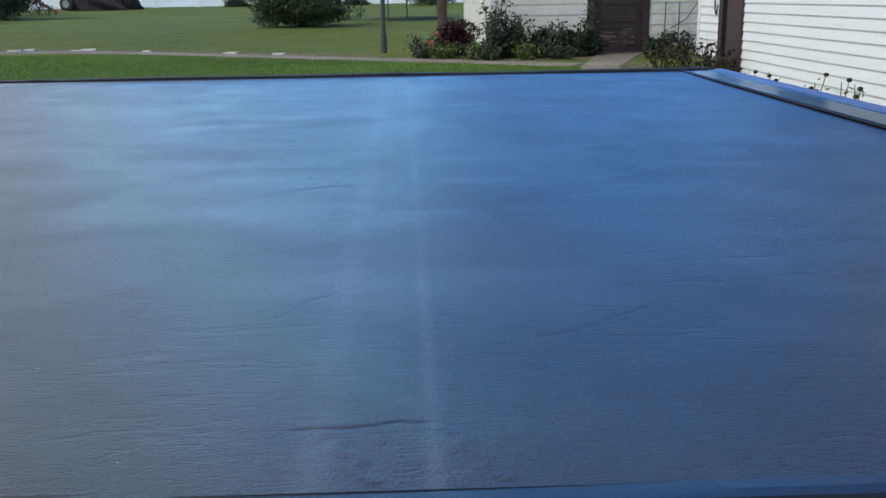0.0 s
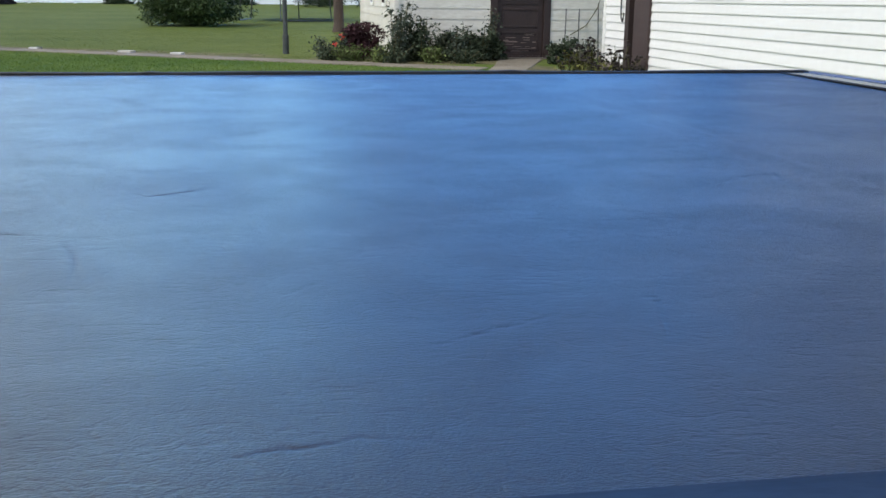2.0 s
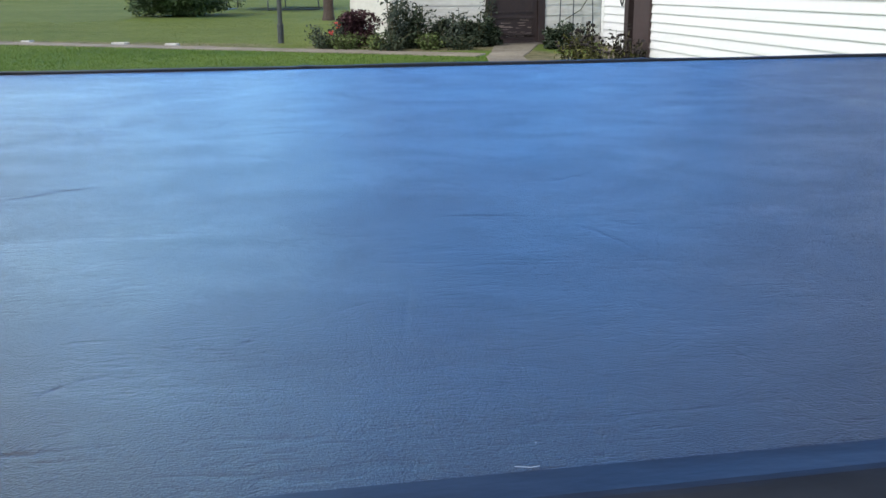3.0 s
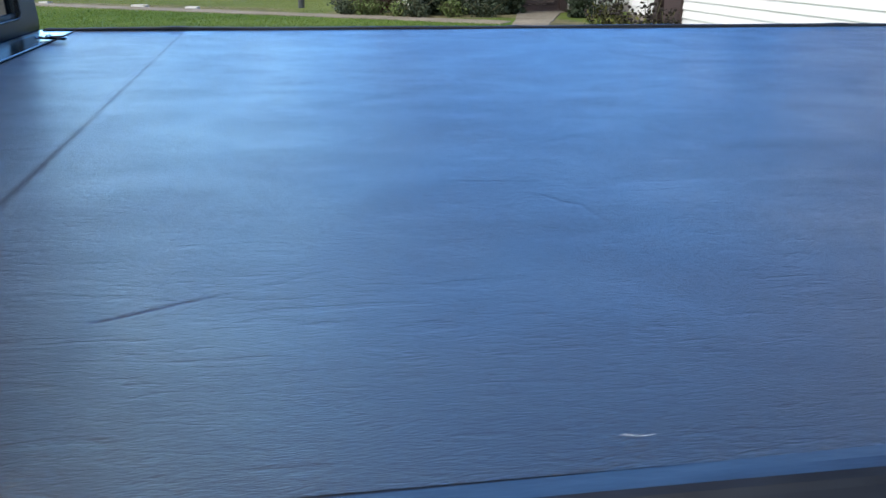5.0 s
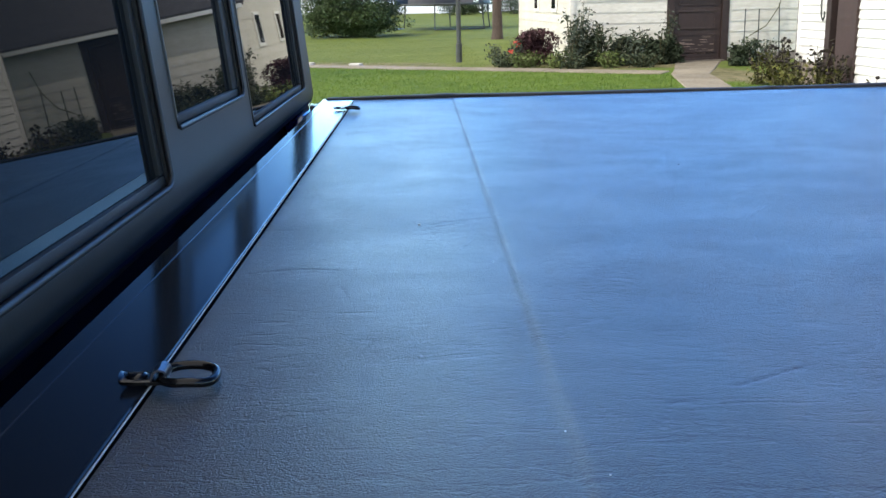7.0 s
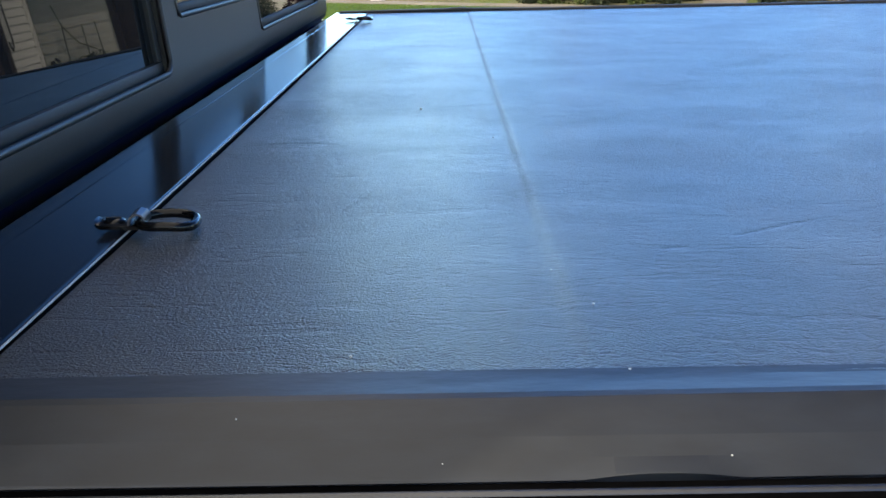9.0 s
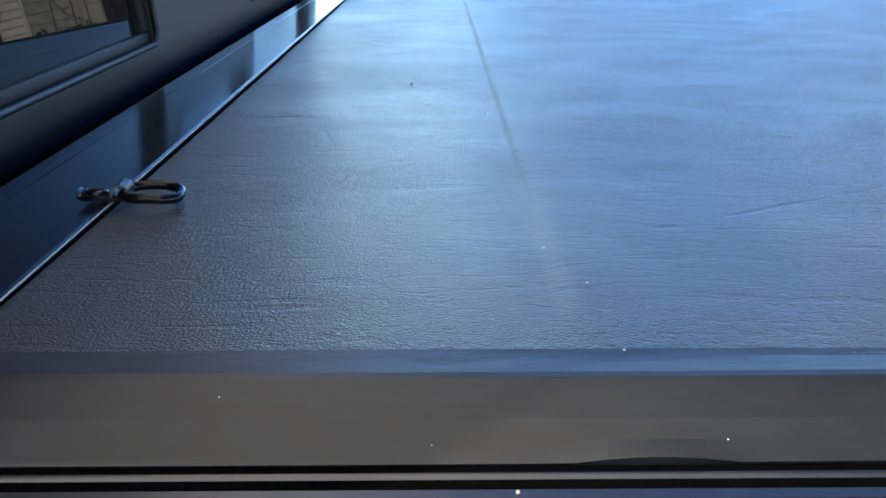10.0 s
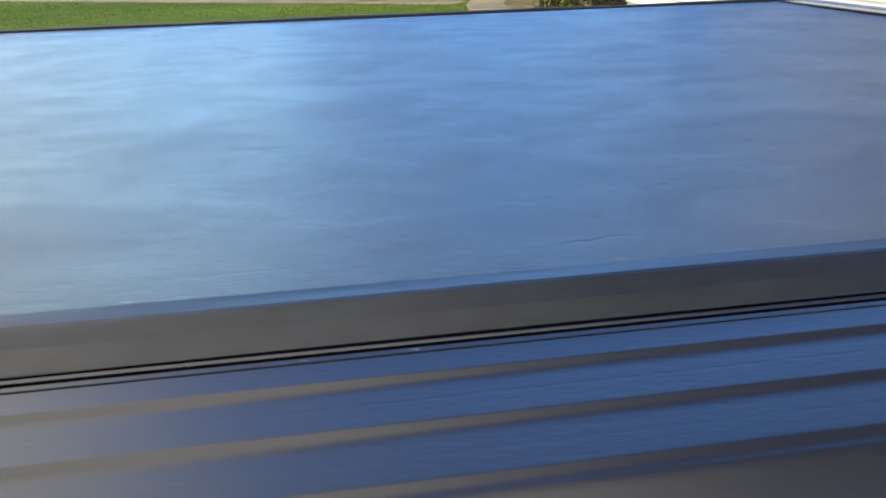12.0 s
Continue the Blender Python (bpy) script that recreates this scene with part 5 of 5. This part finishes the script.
covered_stack(-15.6, 54.0)
for k, (x, lean, m) in enumerate(((-16.6, 24, TIMBER), (-17.5, 24, TIMBER), (-16.0, 58, RED_PAINT))):
    ob = part("leaning_plank", box(-0.07, 0.07, -0.02, 0.02, 0.0, 1.75, 0.006), m, None)
    ob.matrix_basis = pose(x, 48.5, ground_z(48.5) + 0.02, 0, -lean, 0)
    tagged(ob, "faded red board lying askew on the grass" if m is RED_PAINT else "pale weathered plank leaning by the shrubs", "plank", "leaning planks")
bench = thing("stone_bench", "small pale stone bench under the shrubs", "bench", at=(-14.6, 36.2, ground_z(36.2)))
smooth(part("seat", box(-0.75, 0.75, -0.22, 0.22, 0.42, 0.52, 0.03), BENCH, bench), 40)
for x in (-0.5, 0.5):
    part("leg", box(x - 0.10, x + 0.10, -0.17, 0.17, 0.0, 0.43, 0.02), BENCH, bench)

shrub("low_conifer", "small dark conifer shrub standing beside the stone bench", "shrub", (-15.05, 35.7, 0.62), (0.34, 0.30, 0.52), 2200, 0.06, LEAF_TREE, 64, lumps=14, stems=4, skirt=True)


# ---- garden plants ----
def tall_plant(x, y, height, spread, stems, leaf, material, seed, group, name="garden_plant", label="", category="plant", flowers=None, heads=None, leaves=26):
    rng = np.random.default_rng(seed)
    t = thing(name, label, category, group, (x, y, ground_z(y)))
    pts, tips = [], []
    for k in range(stems):
        a, s, hgt = rng.uniform(0, 2 * math.pi), rng.uniform(0.1, 1.0) * spread, height * rng.uniform(0.55, 1.0)
        bx, by = 0.25 * s * math.cos(a), 0.25 * s * math.sin(a)
        tx, ty = s * math.cos(a), s * math.sin(a)
        line = [(bx, by, 0), (bx + (tx - bx) * 0.35, by + (ty - by) * 0.35, hgt * 0.55), (tx, ty, hgt)]
        part("stalk", tube(line, [0.009, 0.007, 0.004], 4), STEM, t)
        tips.append(line[-1])
        for _ in range(leaves):
            f = rng.uniform(0.08, 1.0)
            px, py, pz = (np.array(line[0]) * (1 - f) + np.array(line[2]) * f)
            pts.append((px + rng.normal(0, 0.05), py + rng.normal(0, 0.05), max(0.02, pz + rng.normal(0, 0.03))))
    part("foliage", leaf_cloud(np.array(pts), leaf, rng, 0.2, 0.55), material, t)
    if flowers:
        for p in tips[:flowers]:
            v, f = leaf_cloud(np.array([p] * 9), 0.06, rng, -0.1, 0.7)
            part("blossom", (v, f), PETAL, t, "red blossom")
    if heads:
        for p in tips[:heads]:
            bm = bmesh.new()
            bmesh.ops.create_icosphere(bm, subdivisions=2, radius=0.026, matrix=Matrix.Translation(p) @ Matrix.Diagonal((1, 1, 0.8, 1)))
            part("seed_head", bm, SEED, t, "dark dried seed head")
    return t


GREEN = "leafy green perennial growing against the shed"
for k, (x, y, hgt, sp, st, lf, m) in enumerate((
        (2.78, 16.85, 1.05, 0.34, 12, 0.085, LEAF_GREY), (2.98, 17.0, 1.15, 0.30, 9, 0.08, LEAF_GREY), (3.25, 16.9, 0.78, 0.34, 11, 0.08, LEAF_GARDEN),
        (3.55, 17.0, 0.55, 0.30, 10, 0.07, LEAF_GARDEN), (3.85, 16.95, 0.62, 0.32, 10, 0.075, LEAF_GREY), (4.10, 17.05, 0.70, 0.30, 10, 0.075, LEAF_GARDEN),
        (4.38, 17.0, 0.66, 0.28, 10, 0.07, LEAF_GARDEN), (4.58, 17.15, 0.98, 0.14, 6, 0.06, LEAF_GREY), (3.40, 16.55, 0.30, 0.34, 12, 0.06, LEAF_LIME),
        (2.72, 16.45, 0.34, 0.36, 12, 0.06, LEAF_GARDEN), (3.95, 16.5, 0.28, 0.34, 12, 0.06, LEAF_GARDEN), (5.95, 17.1, 0.42, 0.24, 9, 0.07, LEAF_GARDEN), (6.25, 16.9, 0.40, 0.24, 8, 0.06, LEAF_GREY))):
    tall_plant(x, y, hgt, sp, st, lf, m, 100 + k, "shed perennials", label="low lime green plant at the edge of the bed" if m is LEAF_LIME else GREEN, leaves=42)
for x, y, z, radii, m, seed in ((3.05, 17.05, 0.30, (0.36, 0.24, 0.32), LEAF_GARDEN, 81), (3.82, 17.12, 0.27, (0.34, 0.22, 0.28), LEAF_GREY, 82), (4.22, 17.15, 0.27, (0.36, 0.22, 0.27), LEAF_GARDEN, 83), (4.58, 17.12, 0.25, (0.26, 0.20, 0.26), LEAF_GARDEN, 84), (5.66, 16.25, 0.22, (0.28, 0.24, 0.24), LEAF_GARDEN, 85)):
    shrub("low_shrub", "low dull green shrub growing beside the shed door" if x > 4.5 else "low dull green shrub filling the bed along the shed", "shrub", (x, y, z), radii, 2200, 0.06, m, seed, lumps=16, stems=4, group="low shrubs", skirt=True)
shrub("burgundy_bush", "small dark burgundy-leaved bush in the flower bed", "bush", (2.20, 17.7, 0.40), (0.42, 0.36, 0.36), 5200, 0.06, LEAF_BURGUNDY, 71, lumps=24, stems=5, skirt=True)
for k, (x, y, hgt, m) in enumerate(((1.55, 17.8, 0.45, LEAF_GREY), (1.75, 17.4, 0.50, LEAF_GREY), (1.95, 17.9, 0.42, LEAF_GARDEN), (2.10, 17.1, 0.34, LEAF_LIME), (1.60, 17.1, 0.26, LEAF_GARDEN), (1.88, 16.9, 0.24, LEAF_LIME), (2.45, 16.75, 0.36, LEAF_LIME))):
    tall_plant(x, y, hgt, 0.30, 11, 0.06, m, 140 + k, "flower bed plants", name="flower_clump", label="clump of garden flowers with a few red blossoms" if k in (1, 2) else "leafy clump in the flower bed",
               category="flowers", flowers=3 if k in (1, 2) else None, leaves=34)
for k, (x, y, hgt, sp, m) in enumerate(((4.82, 13.1, 0.42, 0.22, LEAF_YELLOW), (5.02, 12.95, 0.48, 0.24, LEAF_YELLOW), (5.20, 13.2, 0.68, 0.20, LEAF_DEAD), (5.08, 13.3, 0.60, 0.18, LEAF_DEAD), (5.12, 12.7, 0.44, 0.22, LEAF_YELLOW),
                                        (4.90, 11.9, 0.42, 0.18, LEAF_YELLOW), (5.10, 11.75, 0.62, 0.20, LEAF_DEAD), (5.24, 11.55, 0.55, 0.14, LEAF_DEAD), (5.08, 11.6, 0.40, 0.18, LEAF_YELLOW))):
    tall_plant(x, y, hgt, sp, 11, 0.065, m, 160 + k, "coneflowers", name="coneflower", label="withered coneflower with dark leaves and dried seed heads" if m is LEAF_DEAD else "yellowing coneflower with dark dried seed heads", category="flower", heads=9, leaves=16)
for k, (x, y, hgt) in enumerate(((5.24, 10.6, 0.30), (5.28, 10.0, 0.34), (5.25, 9.4, 0.28), (5.22, 8.75, 0.48), (5.28, 8.3, 0.42), (5.24, 7.9, 0.40))):
    tall_plant(x, y, hgt, 0.10, 3, 0.05, LEAF_YELLOW, 180 + k, "coneflowers", name="coneflower", label="dry coneflower stalks with seed heads by the garage wall", category="flower", heads=2, leaves=5)
for k, (x, top, lean) in enumerate(((6.02, 0.92, 0.06), (6.27, 0.91, 0.05), (6.63, 1.02, 0.01))):
    st = thing("garden_stake", "thin grey plant stake leaning on the shed wall", "stake", "garden stakes", (x, 17.30, 0.10))
    part("rod", tube([(-lean, -0.05, -0.05), (0, 0.12, top)], 0.011, 6), POST_METAL, st)
hose = thing("vine_wire", "thin drooping wire hanging on the shed wall", "wire", at=(0, 17.42, 0.10))
part("strand", tube([(6.72, 0, 1.35), (6.62, -0.02, 0.95), (6.40, -0.04, 0.62), (6.1, -0.05, 0.45)], 0.010, 5), STEM, hose)

# ---- grass ----
g = np.random.default_rng(77)
for material, count, x0, x1, y0, y1, tall, wide, label in ((BLADE, 190000, -9.5, 5.0, 7.0, 19.5, (0.014, 0.036), 0.0042, "short lush green blades of lawn grass"),
                                                           (BLADE_DRY, 70000, -13.0, 5.0, 15.0, 28.0, (0.008, 0.018), 0.0055, "short drier green blades of lawn grass")):
    gx = g.uniform(x0, x1, count)
    gy = y0 + (y1 - y0) * g.uniform(0, 1, count) ** 1.2
    way = np.interp(gx, [p.x for p in WAY], [p.y for p in WAY])
    side = np.interp(gy, [p[0][1] for p in lane], [p[0][0] for p in lane]), np.interp(gy, [p[1][1] for p in lane], [p[1][0] for p in lane])
    keep = (gy < way - 0.27) if material is BLADE else (gy > way + 0.30 + 0.45 * g.uniform(0, 1, count) ** 2)
    keep &= ~((gx > side[0] - 0.01) & (gx < side[1] + 0.01)) & ~((gy > 16.3) & (gx > 1.3) & (gy < 27))
    keep &= ((gx - 4.88) / 0.70) ** 2 + ((gy - 14.7) / 1.5) ** 2 > g.uniform(0.3, 1.3, count)
    gx, gy = gx[keep], gy[keep]
    n = len(gx)
    gz = np.clip(np.minimum(gy, 57.0) - 11.0, 0, None) * 0.0165
    a, hgt, lean = g.uniform(0, 2 * np.pi, n), g.uniform(*tall, n), g.normal(0, 0.012, (n, 2))
    base = np.stack([gx, gy, gz - 0.004], 1)
    off = np.stack([np.cos(a) * wide, np.sin(a) * wide, np.zeros(n)], 1)
    tip = np.stack([gx + lean[:, 0], gy + lean[:, 1], gz + hgt], 1)
    verts = np.stack([base - off, base + off, tip], 1).reshape(-1, 3)
    tagged(part("grass", (verts.tolist(), np.arange(3 * n).reshape(-1, 3).tolist()), material, None), label, "grass", kind="stuff")
